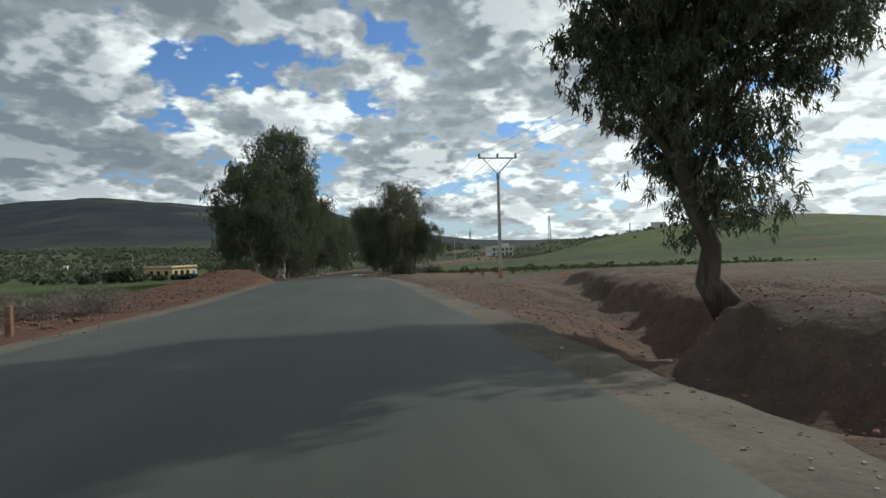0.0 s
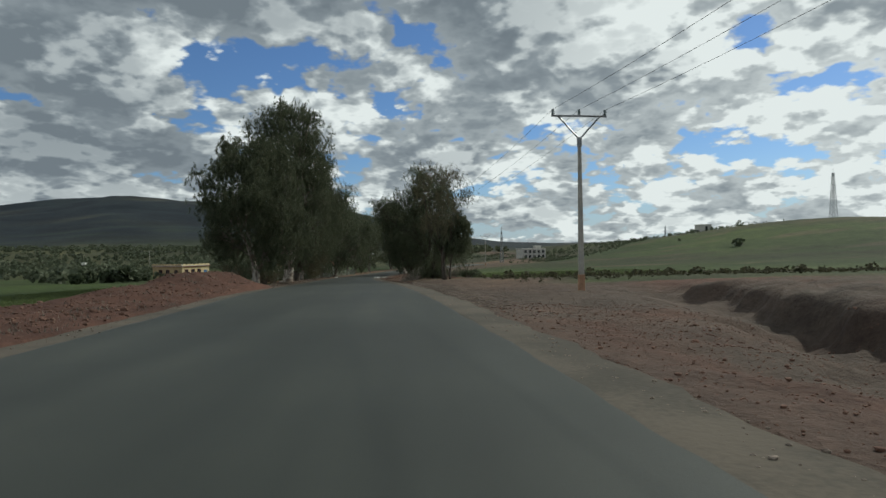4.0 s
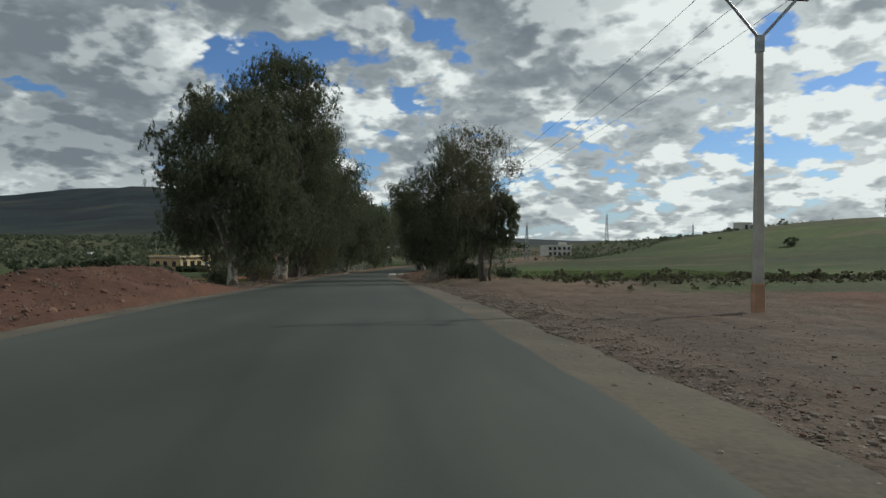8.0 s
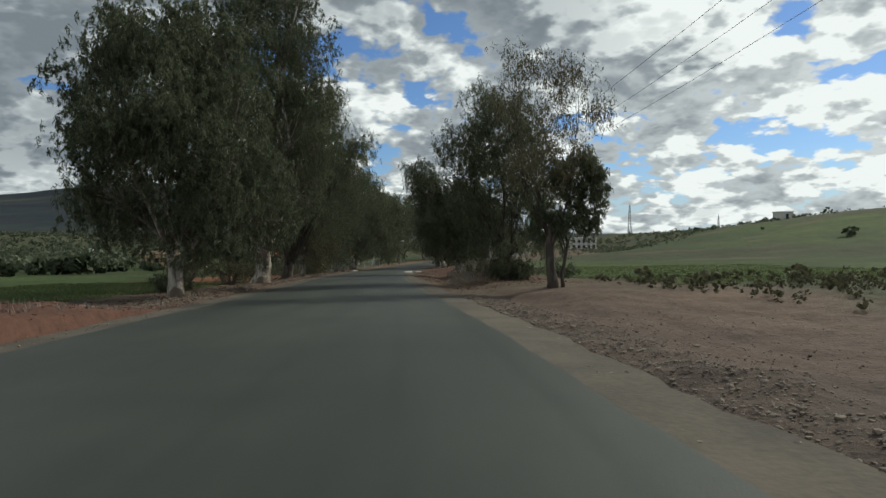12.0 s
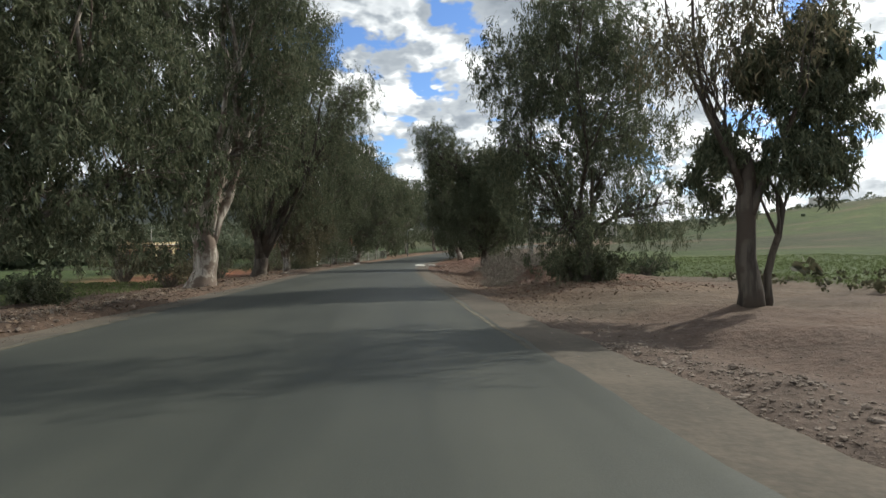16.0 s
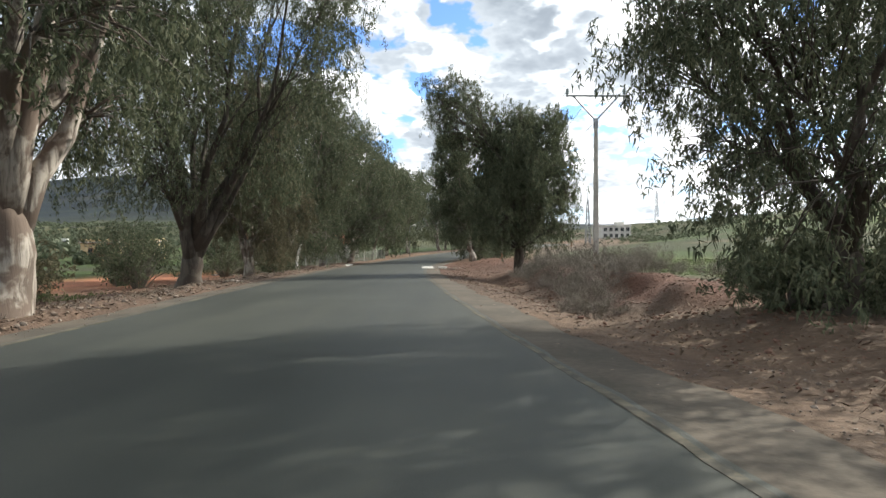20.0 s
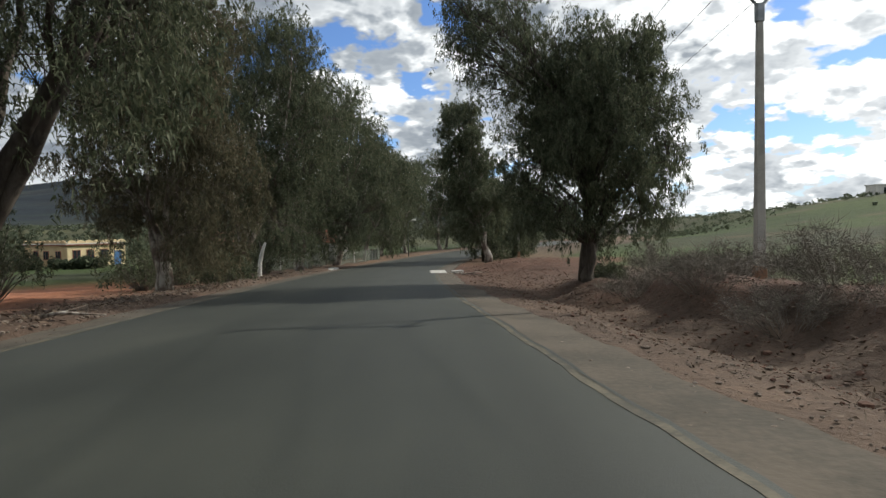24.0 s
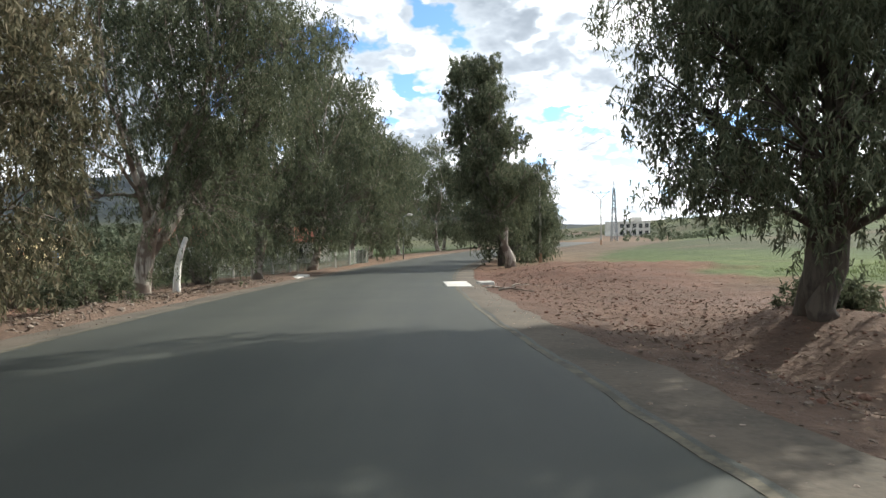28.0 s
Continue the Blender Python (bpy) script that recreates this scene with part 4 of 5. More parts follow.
for k, (x, y, h, w) in enumerate([(3.1, 83.6, 1.2, 1.8), (2.3, 84.6, 1.4, 2.2), (1.6, 113.4, 0.6, 1.2)]):
    leafy_bush(170 + k, x, y, h, w, 6000, LEAF, "dark green shoots growing thickly round the foot of a tree")
for k, (x, y, h, w) in enumerate([(7.0, 90, 1.2, 2.4), (6.5, 112.5, 1.4, 2.4), (4.6, 112.8, 1.0, 1.8)]):
    leafy_bush(120 + k, x, y, h, w, 3000, OLIVE, "green scrub bush on the far side of the ditch")
for k, (x, y, h, w) in enumerate([(0.2, 92.5, 0.9, 1.7), (1.4, 94.5, 1.0, 2.0), (0.4, 97.5, 0.9, 1.8), (2.0, 98.6, 1.1, 2.2), (0.6, 101.5, 1.0, 2.0), (2.6, 104.5, 1.0, 2.0), (0.0, 104.8, 0.8, 1.6),
                                  (1.4, 107.0, 0.9, 1.8), (3.0, 95.5, 1.0, 2.0), (3.8, 99.8, 1.1, 2.2), (-0.4, 89.6, 0.7, 1.4), (4.8, 105.5, 1.0, 2.0), (5.2, 93.5, 0.9, 1.8)]):
    twig_bush(140 + k, x, y, 1.25 * h, 1.5 * w, "grey-brown leafless bush beside the road ditch")
twig_bush(160, -8.6, 19.8, 0.95, 1.9, "dry brown weeds on the edge of the field")
twig_bush(161, -9.6, 18.2, 0.8, 1.6, "dry brown weeds on the edge of the field")
twig_bush(162, -11.5, 24.5, 1.0, 1.8, "dry brown weeds on the edge of the field")
twig_bush(163, -13.0, 22.8, 1.1, 1.6, "dry brown weeds on the edge of the field")


# ---------------------------------------------------------------- stump, slabs, marker post, lamp, fence
def stump():
    root = tagged(empty("tree_stump", tree_at(-16.95, 126.0)), "leaning whitewashed dead trunk beside the road", "tree stump")
    line = [(0, 0, -0.3), (0.02, 0, 0.5), (0.08, 0.02, 1.1), (0.22, 0.03, 1.7), (0.42, 0.05, 2.25)]
    part("trunk", mesh_from("trunk", *tube(line, [0.17, 0.14, 0.13, 0.11, 0.085], 9), WHITEWASH, True), root)
    part("broken_branch", mesh_from("broken_branch", *tube([line[3], (0.1, 0.05, 2.1), (0.02, 0.06, 2.4)], [0.06, 0.045, 0.02], 6), BARK, True), root)


def fallen_branch(x, y, ang, ln):
    d = Vector((math.cos(ang), math.sin(ang), 0))
    pts = [Vector((0, 0, 0.06)) + d * ln * f + Vector((0, 0, 0.06 * math.sin(5 * f))) for f in (0, 0.3, 0.65, 1)]
    side = Vector((-d.y, d.x, 0.2))
    v, f = join(tube(pts, [0.05, 0.042, 0.03, 0.012], 6), tube([pts[1], pts[1] + d * 0.5 + side * 0.35], [0.025, 0.008], 5), tube([pts[2], pts[2] + d * 0.4 - side * 0.25], [0.02, 0.006], 5))
    ob = new("fallen_branch", mesh_from("fallen_branch", v, f, BARK, True))
    ob.matrix_world = Matrix.Translation(tree_at(x, y))
    tagged(ob, "pale fallen branch lying on the verge", "branch", "fallen branches")


stump()
for x, y, a, ln in ((-18.3, 123.6, 2.9, 1.7), (-17.9, 122.9, 2.6, 1.3), (-19.8, 121.4, 0.4, 2.0), (-21.2, 118.0, 0.2, 2.4), (-15.2, 97.0, -0.3, 1.6), (-13.9, 99.2, 0.6, 1.2), (-4.9, 124.2, 0.5, 1.5), (-4.4, 122.9, -0.2, 1.3), (-3.6, 125.2, 1.1, 1.6), (-18.6, 125.2, 0.1, 2.2)):
    fallen_branch(x, y, a, ln)


def culvert_slab(x, y, turn, size, label):
    ob = new("concrete_slab", box("concrete_slab", size, PALE_CONCRETE, (0, 0, 0), 0.03))
    ob.matrix_world = Matrix.Translation((x, y, road_z(y) - size[2] + 0.05)) @ Matrix.Rotation(turn, 4, "Z")
    tagged(ob, label, "concrete slab", "culvert slabs")


culvert_slab(-5.75, 125.4, 0.05, (1.0, 2.2, 0.5), "pale concrete culvert slab at the road edge")
culvert_slab(-4.5, 126.9, 0.35, (0.7, 0.4, 0.5), "broken piece of pale concrete by the culvert")
culvert_slab(-14.2, 136.2, -0.05, (0.7, 2.8, 0.5), "pale concrete culvert slab at the road edge")

post = tagged(new("marker_post", box("marker_post", (0.13, 0.13, 0.95), POST_WOOD, (0, 0, -0.3), 0.02)), "short brown wooden marker post in the verge", "post")
post.matrix_world = Matrix.Translation(tree_at(-7.6, 13.6))


def street_lamp(x, y):
    root = tagged(empty("street_lamp", tree_at(x, y)), "slim dark street lamp with a pale lamp head", "street lamp")
    part("pole", mesh_from("pole", *tube([(0, 0, -0.3), (0, 0, 4.2), (0.12, -0.1, 4.5), (0.5, -0.3, 4.65)], [0.075, 0.05, 0.045, 0.04], 8), STEEL, True), root)
    part("lamp_head", mesh_from("lamp_head", *tube([(0.42, -0.25, 4.62), (0.6, -0.38, 4.68), (0.95, -0.6, 4.66), (1.05, -0.66, 4.62)], [0.05, 0.13, 0.12, 0.03], 8), LAMP_WHITE, True), root, "pale enamelled lamp head")


street_lamp(-9.4, 167.0)


def fence(points, high):
    root = tagged(empty("fence", (*points[0], 0)), "dull green metal palisade fence with concrete posts", "fence")
    o = Vector((*points[0], 0))
    slat = box("slat", (0.07, 0.02, high), GREEN_PAINT, (0, 0, 0), 0.004)
    pole = box("post", (0.10, 0.10, high + 0.25), PALE_CONCRETE, (0, 0, -0.1), 0.01)
    for a, b in zip(points, points[1:]):
        a, b = Vector((*a, 0)), Vector((*b, 0))
        n = int((b - a).length / 0.16)
        ang = math.atan2(b.y - a.y, b.x - a.x)
        rails = []
        for i in range(n + 1):
            p = a.lerp(b, i / n)
            z = ground_z(p.x, p.y)
            ob = part("post" if i % 14 == 0 else "slat", pole if i % 14 == 0 else slat, root)
            ob.matrix_local = Matrix.Translation(p - o + Vector((0, 0, z))) @ Matrix.Rotation(ang, 4, "Z")
        za, zb = ground_z(a.x, a.y), ground_z(b.x, b.y)
        for h in (0.25, high - 0.2):
            part("rail", mesh_from("rail", *bar(a - o + Vector((0, 0.03, za + h)), b - o + Vector((0, 0.03, zb + h)), 0.025), GREEN_PAINT), root)


fence([(-20.5, 140.5), (-17.0, 150.0), (-13.6, 155.5), (-13.0, 166.0)], 1.35)


# ---------------------------------------------------------------- houses
def window(parent, m, w, h, frame_mat):
    ob = part("window", box("window_frame", (w + 0.16, 0.10, h + 0.16), frame_mat, (0, 0, 0), 0.01), parent)
    ob.matrix_local = m
    p = part("pane", box("pane", (w, 0.06, h), PANE, (0, -0.035, 0.08), 0.0), ob)
    part("mullion", box("mullion", (0.05, 0.05, h), frame_mat, (0, -0.06, 0.08), 0.0), ob)
    return ob


def cream_house():
    """One-storey house with a scalloped parapet: a cream front and an ochre side."""
    ang = radians(-31)
    z = -6.5
    root = tagged(empty("house", (-52.9, 174.5, z), ang), "one-storey cream house with scalloped parapet and blue door", "house")
    L, D, H = 8.2, 10.6, 3.1        # front length, depth, wall height; the front faces local +x
    part("wall", box("wall", (D, L, H + 0.6), OCHRE, (-D / 2, 0, -0.6), 0.02), root, "ochre side walls")
    part("front_wall", box("front_wall", (0.14, L, H + 0.6), YELLOW, (0.075, 0, -0.6), 0.02), root, "cream front wall")
    part("roof", box("roof", (D + 0.5, L + 0.5, 0.16), PLASTER, (-D / 2 + 0.1, 0, H), 0.02), root)
    def scallops(n, a, b, mat):
        a, b = Vector(a), Vector(b)
        d = (b - a).normalized()
        nrm = Vector((d.y, -d.x, 0)) * 0.11
        r = (b - a).length / n / 2
        ring = [d * r * math.cos(t) + Vector((0, 0, 0.42 * math.sin(t))) for t in np.linspace(0, math.pi, 9)]
        k = len(ring)
        faces = [tuple(range(k)), tuple(range(2 * k - 1, k - 1, -1))] + [(j, k + j, k + (j + 1) % k, (j + 1) % k) for j in range(k)]
        me = mesh_from("scallop", [p - nrm for p in ring] + [p + nrm for p in ring], faces, mat)
        for i in range(n):
            part("scallop", me, root).location = a.lerp(b, (i + 0.5) / n)
    scallops(7, (0.2, -L / 2, H + 0.16), (0.2, L / 2, H + 0.16), YELLOW)
    scallops(9, (-D, -L / 2 - 0.15, H + 0.16), (0.1, -L / 2 - 0.15, H + 0.16), OCHRE)
    part("cornice", box("cornice", (0.3, L + 0.6, 0.14), TRIM, (0.25, 0, H - 0.15), 0.02), root, "dark red cornice")
    part("cornice", box("cornice", (D, 0.3, 0.14), TRIM, (-D / 2, -L / 2 - 0.15, H - 0.15), 0.02), root, "dark red cornice")
    turn = Matrix.Rotation(radians(90), 4, "Z")
    for y in (-2.9, -1.0, 0.9):
        window(root, Matrix.Translation((0.17, y, 1.0)) @ turn, 0.9, 1.2, TRIM)
    door = part("door", box("door", (0.08, 1.0, 2.05), BLUE, (0.18, 2.9, 0), 0.01), root, "blue front door")
    part("handle", box("handle", (0.05, 0.12, 0.04), STEEL, (0.25, 2.55, 1.0), 0.005), door)
    for x in (-2.0, -5.0, -7.6):
        window(root, Matrix.Translation((x, -L / 2 - 0.04, 1.0)), 1.1, 1.1, TRIM)


cream_house()


def far_building():
    """Two-storey pale block on the slope."""
    root = tagged(empty("building", (53.6, 290.0, ground_z(53.6, 290) - 0.2), radians(12)), "pale two-storey building with rows of dark windows", "building")
    part("wall", box("wall", (10.5, 8, 5.0), PLASTER, (0, 0, -0.8), 0.03), root)
    part("roof", box("roof", (10.9, 8.4, 0.3), PLASTER, (0, 0, 4.2), 0.03), root)
    part("stair_head", box("stair_head", (2.6, 2.6, 1.2), PLASTER, (3.5, 1, 4.5), 0.03), root)
    for row in (0.4, 2.5):
        for k in range(5):
            window(root, Matrix.Translation((-4.1 + 2.05 * k, -4.03, row)), 1.1, 1.2, PLASTER)


far_building()


def hut(x, y, size, mat, label):
    root = tagged(empty("hut", (x, y, ground_z(x, y) - 0.2)), label, "hut")
    part("wall", box("wall", size, mat, (0, 0, -0.3), 0.03), root)
    part("roof", box("roof", (size[0] + 0.4, size[1] + 0.4, 0.25), mat, (0, 0, size[2] - 0.3), 0.03), root)
    part("door", box("door", (0.9, 0.08, 2.0), PANE, (0.4, -size[1] / 2 - 0.02, 0.1), 0.01), root, "dark doorway")


hut(118, 262, (5.0, 4.0, 3.0), PLASTER, "small grey block hut near the hill crest")
hut(-152, 320, (1.7, 1.7, 3.0), LAMP_WHITE, "small white hut among the olive trees")


def gabled_house(x, y, z, w, d, h, turn, label):
    root = tagged(empty("house", (x, y, z), turn), label, "house")
    part("wall", box("wall", (w, d, h), PLASTER, (0, 0, -0.5), 0.02), root)
    a, b, r = w / 2 + 0.35, d / 2 + 0.35, 1.5
    v = [(-a, -b, h - 0.55), (a, -b, h - 0.55), (a, b, h - 0.55), (-a, b, h - 0.55), (-a * 0.8, 0, h + r - 0.5), (a * 0.8, 0, h + r - 0.5), (-a, -b, h - 0.7), (a, -b, h - 0.7), (a, b, h - 0.7), (-a, b, h - 0.7)]
    f = [(0, 1, 5, 4), (2, 3, 4, 5), (3, 0, 4), (1, 2, 5), (9, 8, 7, 6), (0, 6, 7, 1), (1, 7, 8, 2), (2, 8, 9, 3), (3, 9, 6, 0)]
    part("roof", mesh_from("roof", v, f, ROOF_RED), root, "red tiled hipped roof")
    for xx in (-w / 4, w / 4):
        window(root, Matrix.Translation((xx, -d / 2 - 0.04, 0.8)), 0.9, 1.1, LAMP_WHITE)


gabled_house(-27.5, 157, -6.3, 7.0, 6.0, 3.3, 0.3, "white house with a red tiled roof behind the trees")
gabled_house(-21.5, 172, -6.4, 6.0, 6.0, 3.3, -0.2, "white house with a red tiled roof behind the trees")


# ---------------------------------------------------------------- loose stones, rubble, grass, olive groves
def stone_shapes(n, seed):
    rng = np.random.default_rng(seed)
    out = []
    for _ in range(n):
        bm = bmesh.new()
        bmesh.ops.create_icosphere(bm, subdivisions=1, radius=1.0)
        for v in bm.verts:
            v.co = Vector((v.co.x * 1.0, v.co.y * 0.8, v.co.z * 0.6)) * float(rng.uniform(0.72, 1.2))
        bm.verts.ensure_lookup_table()
        out.append((np.array([tuple(v.co) for v in bm.verts]), np.array([[v.index for v in f.verts] for f in bm.faces])))
        bm.free()
    return out


SHAPES = stone_shapes(6, 3)


def rubble(name, places, radii, mat, label, seed):
    """Many small stones joined into one mesh."""
    rng = np.random.default_rng(seed)
    vs, fs, o = [], [], 0
    zs = land([p[0] for p in places], [p[1] for p in places])[0]
    for (x, y), z, r in zip(places, zs, radii):
        v, f = SHAPES[int(rng.integers(6))]
        a = rng.uniform(0, 6.28)
        c, s = math.cos(a), math.sin(a)
        w = v * r
        vs.append(np.stack([w[:, 0] * c - w[:, 1] * s + x, w[:, 0] * s + w[:, 1] * c + y, w[:, 2] + z + r * 0.22], 1))
        fs.append(f + o)
        o += len(v)
    v, f = np.concatenate(vs), np.concatenate(fs)
    me = quads_mesh(name, v[f].reshape(-1, 3), mat, 3)
    tagged(new(name, me), label, "stones", kind="stuff")


def strip_places(n, seed, side, v0, v1, y0, y1):
    rng = np.random.default_rng(seed)
    ys = rng.uniform(y0, y1, n)
    vv = v0 + (v1 - v0) * rng.beta(1.5, 2.2, n)
    us = side * (HALF + 0.8 + vv)
    return [(float(road_x(y) + u), float(y)) for y, u in zip(ys, us)], rng


pl, rng = strip_places(9000, 1, 1, 0.15, 3.2, 30, 112)
rubble("gravel", pl, rng.gamma(1.6, 0.0055, len(pl)) + 0.005, STONE, "grey-brown gravel windrow along the road edge", 5)
pl, rng = strip_places(9000, 12, 1, 0.1, 1.5, 33, 68)
rubble("gravel", pl, rng.gamma(1.6, 0.0065, len(pl)) + 0.006, STONE, "brown gravel heaped along the road edge", 15)
pl, rng = strip_places(4500, 2, -1, 0.1, 4.2, 62, 132)
rubble("gravel", pl, rng.gamma(1.8, 0.014, len(pl)) + 0.010, STONE, "pale stones and rubble along the left verge", 6)
pl, rng = strip_places(2600, 3, -1, 0.3, 7.0, 14, 64)
rubble("rubble", pl, rng.gamma(1.8, 0.017, len(pl)) + 0.010, RED_STONE, "red-brown clods and stones on the spoil bank", 7)
pl, rng = strip_places(9000, 4, 1, 0.1, 9.5, 2, 36)
rubble("rubble", pl, rng.gamma(1.6, 0.0065, len(pl)) + 0.006, RED_STONE, "red-brown clods and stones on the gully slope", 8)
pl, rng = strip_places(6000, 26, 1, 1.0, 9.5, 78, 116)
rubble("rubble", pl, rng.gamma(1.6, 0.009, len(pl)) + 0.006, RED_STONE, "brown clods and stones over the ditch bank", 27)
pl, rng = strip_places(5000, 28, 1, 0.4, 9.0, 28, 62)
rubble("gravel", pl, rng.gamma(1.6, 0.005, len(pl)) + 0.005, STONE, "small stones scattered over the gravel flat", 29)
pl, rng = strip_places(3200, 6, 1, 0.2, 11.0, 112, 148)
rubble("rubble", pl, rng.gamma(1.6, 0.010, len(pl)) + 0.006, RED_STONE, "red-brown clods and stones on the bank", 9)

def shoulder_grit(n, seed, side):
    rng = np.random.default_rng(seed)
    ys = rng.uniform(-2, 125, n)
    us = side * (HALF + rng.beta(2.0, 1.2, n) * 0.95 - 0.05)
    vs, k = [], []
    for y, u in zip(ys, us):
        v, f = SHAPES[int(rng.integers(6))]
        r = 0.004 + rng.gamma(1.5, 0.0045)
        vs.append((v * r + (road_x(y) + u, y, road_z(y) - 0.012 - 0.02 * max(0.0, abs(u) - HALF) + r * 0.4))[f].reshape(-1, 3))
    tagged(new("grit", quads_mesh("grit", np.concatenate(vs), STONE, 3)), "loose grit strewn over the dusty shoulder", "stones", kind="stuff")


shoulder_grit(4500, 61, 1)
shoulder_grit(2500, 62, -1)
stone_meshes = [mesh_from("stone", v * 1.0, f, STONE) for v, f in SHAPES]
red_meshes = [mesh_from("stone", v * 1.0, f, RED_STONE) for v, f in SHAPES]
rngs = np.random.default_rng(44)
for side, v0, v1, y0, y1, n in ((1, 0.3, 3.0, 14, 118, 46), (-1, 0.3, 3.0, 40, 130, 46), (1, 0.4, 7.0, 118, 142, 26), (1, 2, 9, 6, 34, 22)):
    for _ in range(n):
        y, v = float(rngs.uniform(y0, y1)), float(rngs.uniform(v0, v1))
        x = float(road_x(y) + side * (HALF + 0.85 + v))
        r = float(rngs.uniform(0.03, 0.085))
        kinds = red_meshes if (side < 0 and y < 66) or (side > 0 and (y < 34 or y > 118)) else stone_meshes
        ob = new("stone", kinds[int(rngs.integers(6))])
        ob.matrix_world = Matrix.Translation((x, y, ground_z(x, y) + r * 0.2)) @ Matrix.Rotation(float(rngs.uniform(0, 6)), 4, "Z") @ Matrix.Scale(r, 4)
        tagged(ob, "rough brown stone lying on the verge", "stone", "stones on the verge")


def tufts(name, places, high, mat, label, seed, blades=7):
    rng = np.random.default_rng(seed)
    xs, ys = np.array([p[0] for p in places]), np.array([p[1] for p in places])
    b = np.repeat(np.stack([xs, ys, land(xs, ys)[0]], 1), blades, axis=0)
    b[:, :2] += rng.normal(0, 0.10, (len(b), 2))
    d = rng.normal(0, 0.35, b.shape)
    d[:, 2] = 1
    ln = rng.uniform(0.4, 1.1, (len(b), 1)) * high
    side = np.cross(d, rng.normal(0, 1, b.shape))
    side /= np.linalg.norm(side, axis=1)[:, None]
    tagged(new(name, quads_mesh(name, np.stack([b - side * 0.014, b + d * ln, b + side * 0.014], 1), mat, 3)), label, "grass", kind="stuff")


def litter(places, label, seed, mat, long=0.11):
    """Fallen leaves and bark strips lying loosely on the verge."""
    rng = np.random.default_rng(seed)
    xs, ys = np.array([p[0] for p in places]), np.array([p[1] for p in places])
    b = np.stack([xs, ys, land(xs, ys)[0] + rng.uniform(0.005, 0.05, len(xs))], 1)
    d = rng.normal(0, 1, b.shape) * (1, 1, 0.35)
    d *= long * rng.uniform(0.5, 1.5, (len(b), 1)) / np.linalg.norm(d, axis=1)[:, None]
    side = np.cross(d, (0, 0, 1.0)) * 0.18 + rng.normal(0, 0.008, b.shape)
    tagged(new("leaf_litter", quads_mesh("leaf_litter", np.stack([b - d - side, b + d * 0.4 - side, b + d, b - d * 0.4 + side], 1), mat)), label, "leaf litter", kind="stuff")


def field_places(n, seed, x0, x1, y0, y1):
    rng = np.random.default_rng(seed)
    return list(zip(rng.uniform(x0, x1, n), rng.uniform(y0, y1, n)))


tufts("grass", field_places(8000, 1, -34, -17.5, 56, 97), 0.16, GRASS, "short green grass of the field", 2)
tufts("grass", field_places(7000, 3, -40, -16, 14, 56), 0.16, GRASS, "short green grass of the field", 4)
tufts("grass", [p for p in field_places(9000, 5, 9, 40, 66, 130) if p[1] - 0.25 * p[0] > 70], 0.16, GRASS, "rough green grass beyond the ditch", 6)
litter(strip_places(16000, 21, -1, 0.2, 6.5, 66, 134)[0], "dry brown leaves and bark strewn under the trees", 22, LITTER, 0.08)
litter(strip_places(9000, 23, 1, 0.6, 9.0, 76, 136)[0], "dry brown leaves and twigs strewn along the ditch", 24, LITTER, 0.055)
pl, rng = strip_places(700, 10, -1, 0.4, 5.0, 10, 132)
tufts("dry_grass", pl, 0.14, DRY, "dry straw and weeds along the verge", 11)


def grove(name, places, radii, leaf, label, seed, per=46):
    """Far olive trees or scrub as clumps of leaves, in one mesh."""
    rng = np.random.default_rng(seed)
    xs, ys = np.array([p[0] for p in places]), np.array([p[1] for p in places])
    r = np.asarray(radii)
    c = np.repeat(np.stack([xs, ys, land(xs, ys)[0] + r * 0.75], 1), per, axis=0)
    rr = np.repeat(r, per)[:, None]
    d = rng.normal(0, 1, c.shape)
    d /= np.linalg.norm(d, axis=1)[:, None]
    b = c + d * rr * np.array([1.0, 1.0, 0.75]) * rng.uniform(0.5, 1.0, (len(c), 1))
    a = rng.normal(0, 1, c.shape)
    a /= np.linalg.norm(a, axis=1)[:, None]
    e = np.cross(a, rng.normal(0, 1, c.shape))
    e /= np.linalg.norm(e, axis=1)[:, None]
    k = rr * 0.34
    tagged(new(name, quads_mesh(name, np.stack([b - a * k, b + e * k, b + a * k, b - e * k], 1), leaf)), label, "trees", kind="stuff")


rngg = np.random.default_rng(77)
spots = [(x, y) for x, y in zip(rngg.uniform(-520, -58, 4200), rngg.uniform(70, 760, 4200)) if abs(math.degrees(math.atan2(x, y))) < 62 and (y > 150 or x < -64)]
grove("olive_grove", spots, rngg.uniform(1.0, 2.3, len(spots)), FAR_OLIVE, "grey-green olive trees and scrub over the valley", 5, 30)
spots = [(x, y) for x, y in zip(rngg.uniform(-60, -26, 90), rngg.uniform(120, 215, 90)) if math.hypot(x + 57, y - 178) > 13 and not (-52 < x < -28 and y < 172) and math.hypot(x + 27, y - 157) > 7 and math.hypot(x + 21, y - 172) > 7
         and not (-45 < x < -24 and y < 155)]
grove("scrub", spots, rngg.uniform(0.8, 2.0, len(spots)), OLIVE, "dark garden bushes round the houses", 6, 90)
spots = [(x, y) for x, y in zip(rngg.uniform(7, 46, 1100), rngg.normal(73, 7.0, 1100)) if y > 58 + 0.1 * x]
grove("weeds", spots, rngg.gamma(2.0, 0.055, len(spots)) + 0.04, WEED, "brown-green weeds between the gravel and the field", 13, 18)
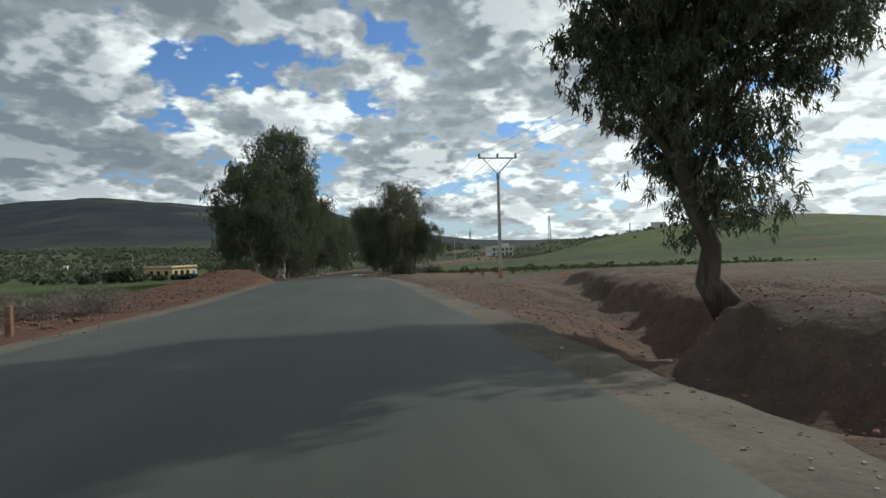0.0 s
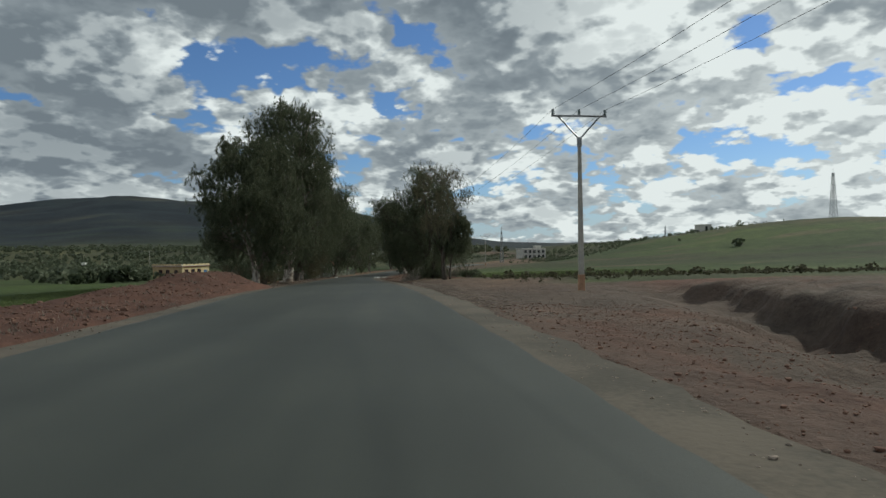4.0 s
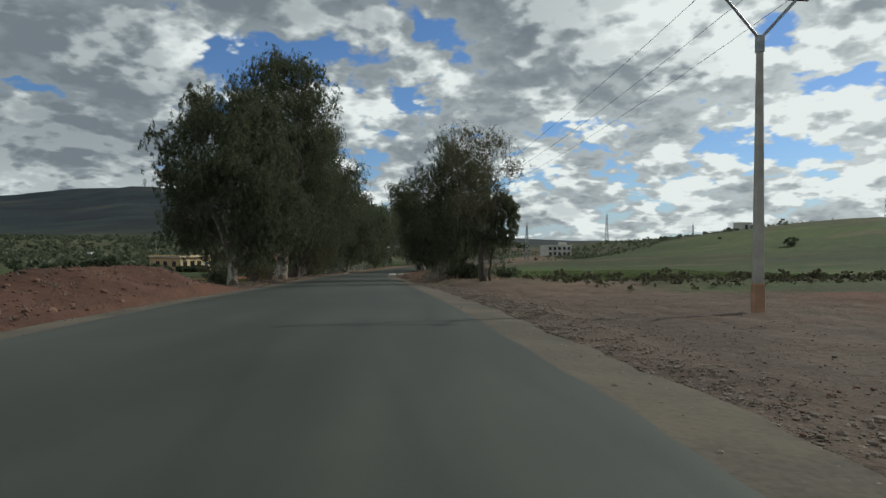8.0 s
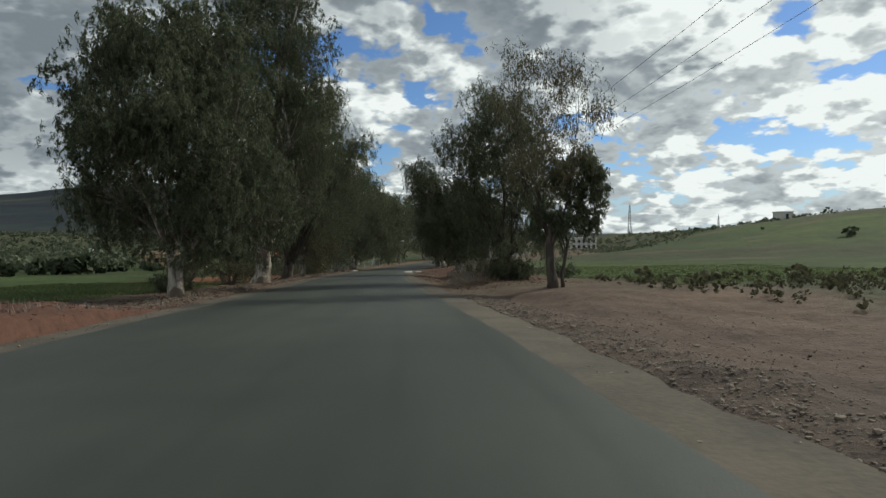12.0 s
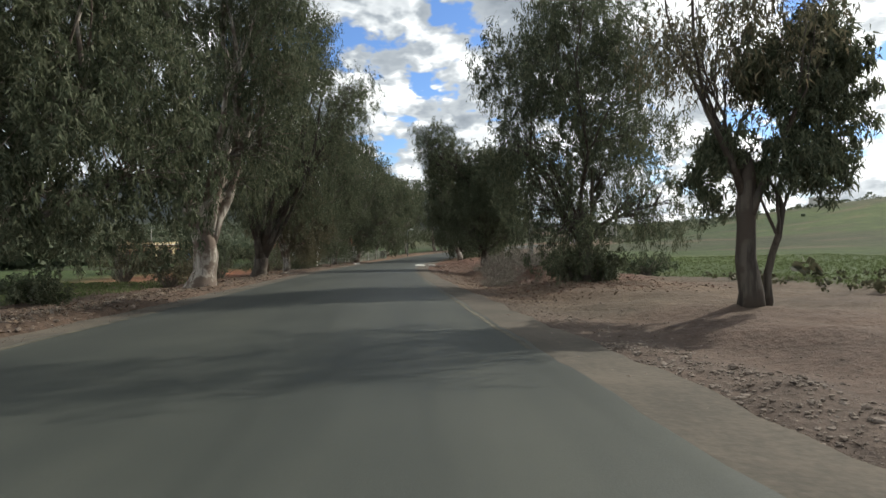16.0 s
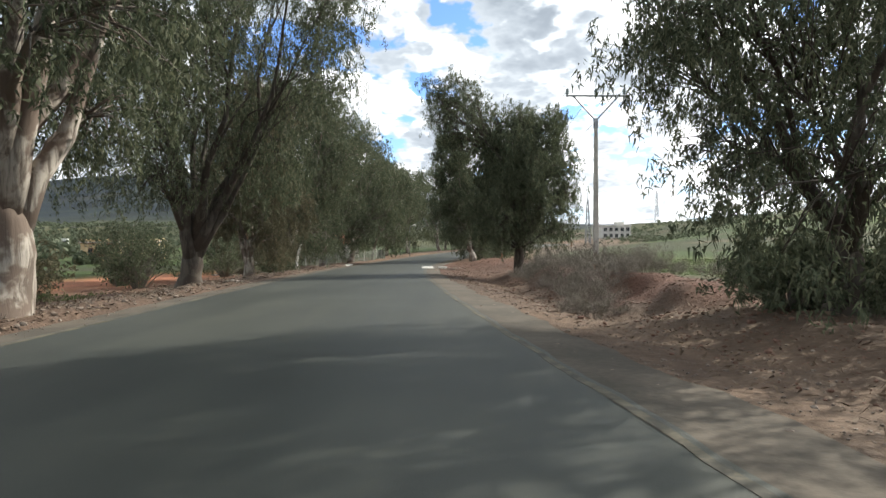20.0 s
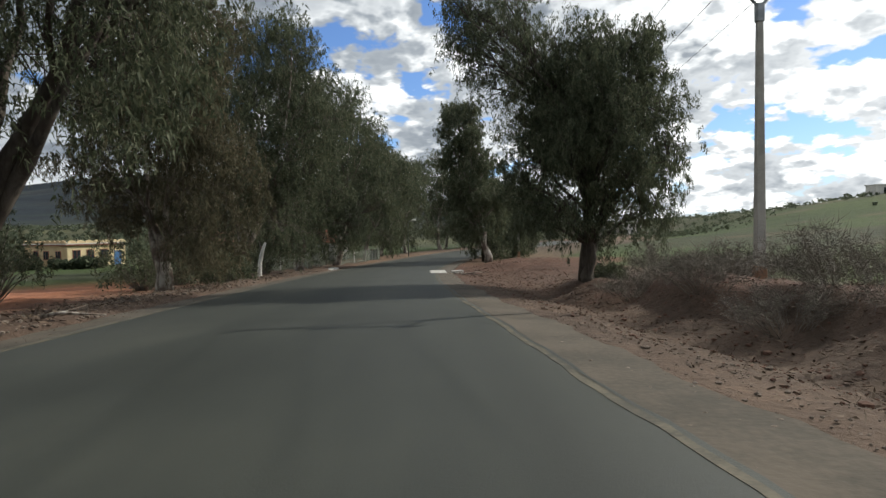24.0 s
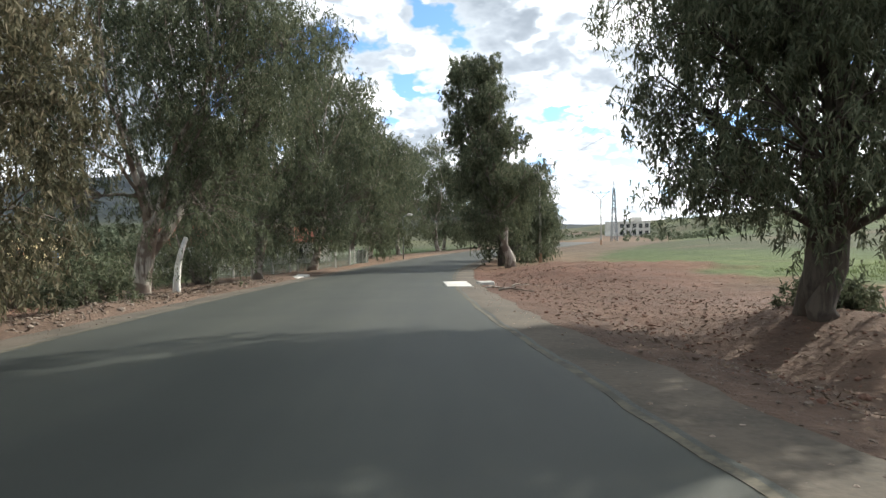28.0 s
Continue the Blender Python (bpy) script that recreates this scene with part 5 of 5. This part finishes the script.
spots = list(zip(rngg.normal(105, 18, 10), rngg.normal(280, 40, 10)))
grove("scrub", spots, rngg.gamma(3.0, 0.22, len(spots)), OLIVE, "dark scrub scattered on the green hill", 7, 40)
spots = []
for _ in range(90):
    cx, cy, n = rngg.uniform(40, 140), rngg.uniform(235, 400), int(rngg.integers(4, 34))
    spots += list(zip(rngg.normal(cx, 5.0, n), rngg.normal(cy, 3.0, n)))
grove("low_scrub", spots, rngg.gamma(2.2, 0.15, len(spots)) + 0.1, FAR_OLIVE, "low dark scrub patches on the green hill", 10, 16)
spots = [(x, y) for x, y in zip(rngg.uniform(10, 75, 420), rngg.uniform(480, 1000, 420))]
grove("wood", spots, rngg.uniform(2.0, 4.0, len(spots)), LEAF, "dark wood on the far slope", 9, 24)
spots = [(-52.9 + 4.5 * math.cos(a) + rngg.normal(0, 1.0), 165 + 2.0 * math.sin(a)) for a in rngg.uniform(0, 6.28, 26)]
grove("hedge", spots, rngg.uniform(0.5, 1.0, len(spots)), OLIVE, "dark hedge in front of the cream house", 12, 120)


# ---------------------------------------------------------------- far power line over the valley
def wooden_pole(x, y):
    root = tagged(empty("utility_pole", tree_at(x, y)), "thin distant utility pole with a short cross-arm", "utility pole", "far utility poles")
    part("shaft", mesh_from("shaft", *tube([(0, 0, -0.4), (0, 0, 8.2)], [0.14, 0.09], 8), CONCRETE, True), root)
    part("crossbar", mesh_from("crossbar", *bar((-0.9, 0, 7.9), (0.9, 0, 7.9), 0.05), STEEL), root)
    return [Vector((x + s, y, ground_z(x, y) + 8.0)) for s in (-0.85, 0.85)]


ends = [wooden_pole(x, y) for x, y in ((-260, 235), (-178, 262), (-108, 285), (-44, 306))]
for a, b in zip(ends, ends[1:]):
    for p, q in zip(a, b):
        line = [p.lerp(q, i / 12) - Vector((0, 0, 1.3 * 4 * (i / 12) * (1 - i / 12))) for i in range(13)]
        tagged(new("power_wire", mesh_from("power_wire", *tube(line, [0.02] * 13, 4), WIRE)), "thin distant wire sagging across the valley", "wire", "far wires")
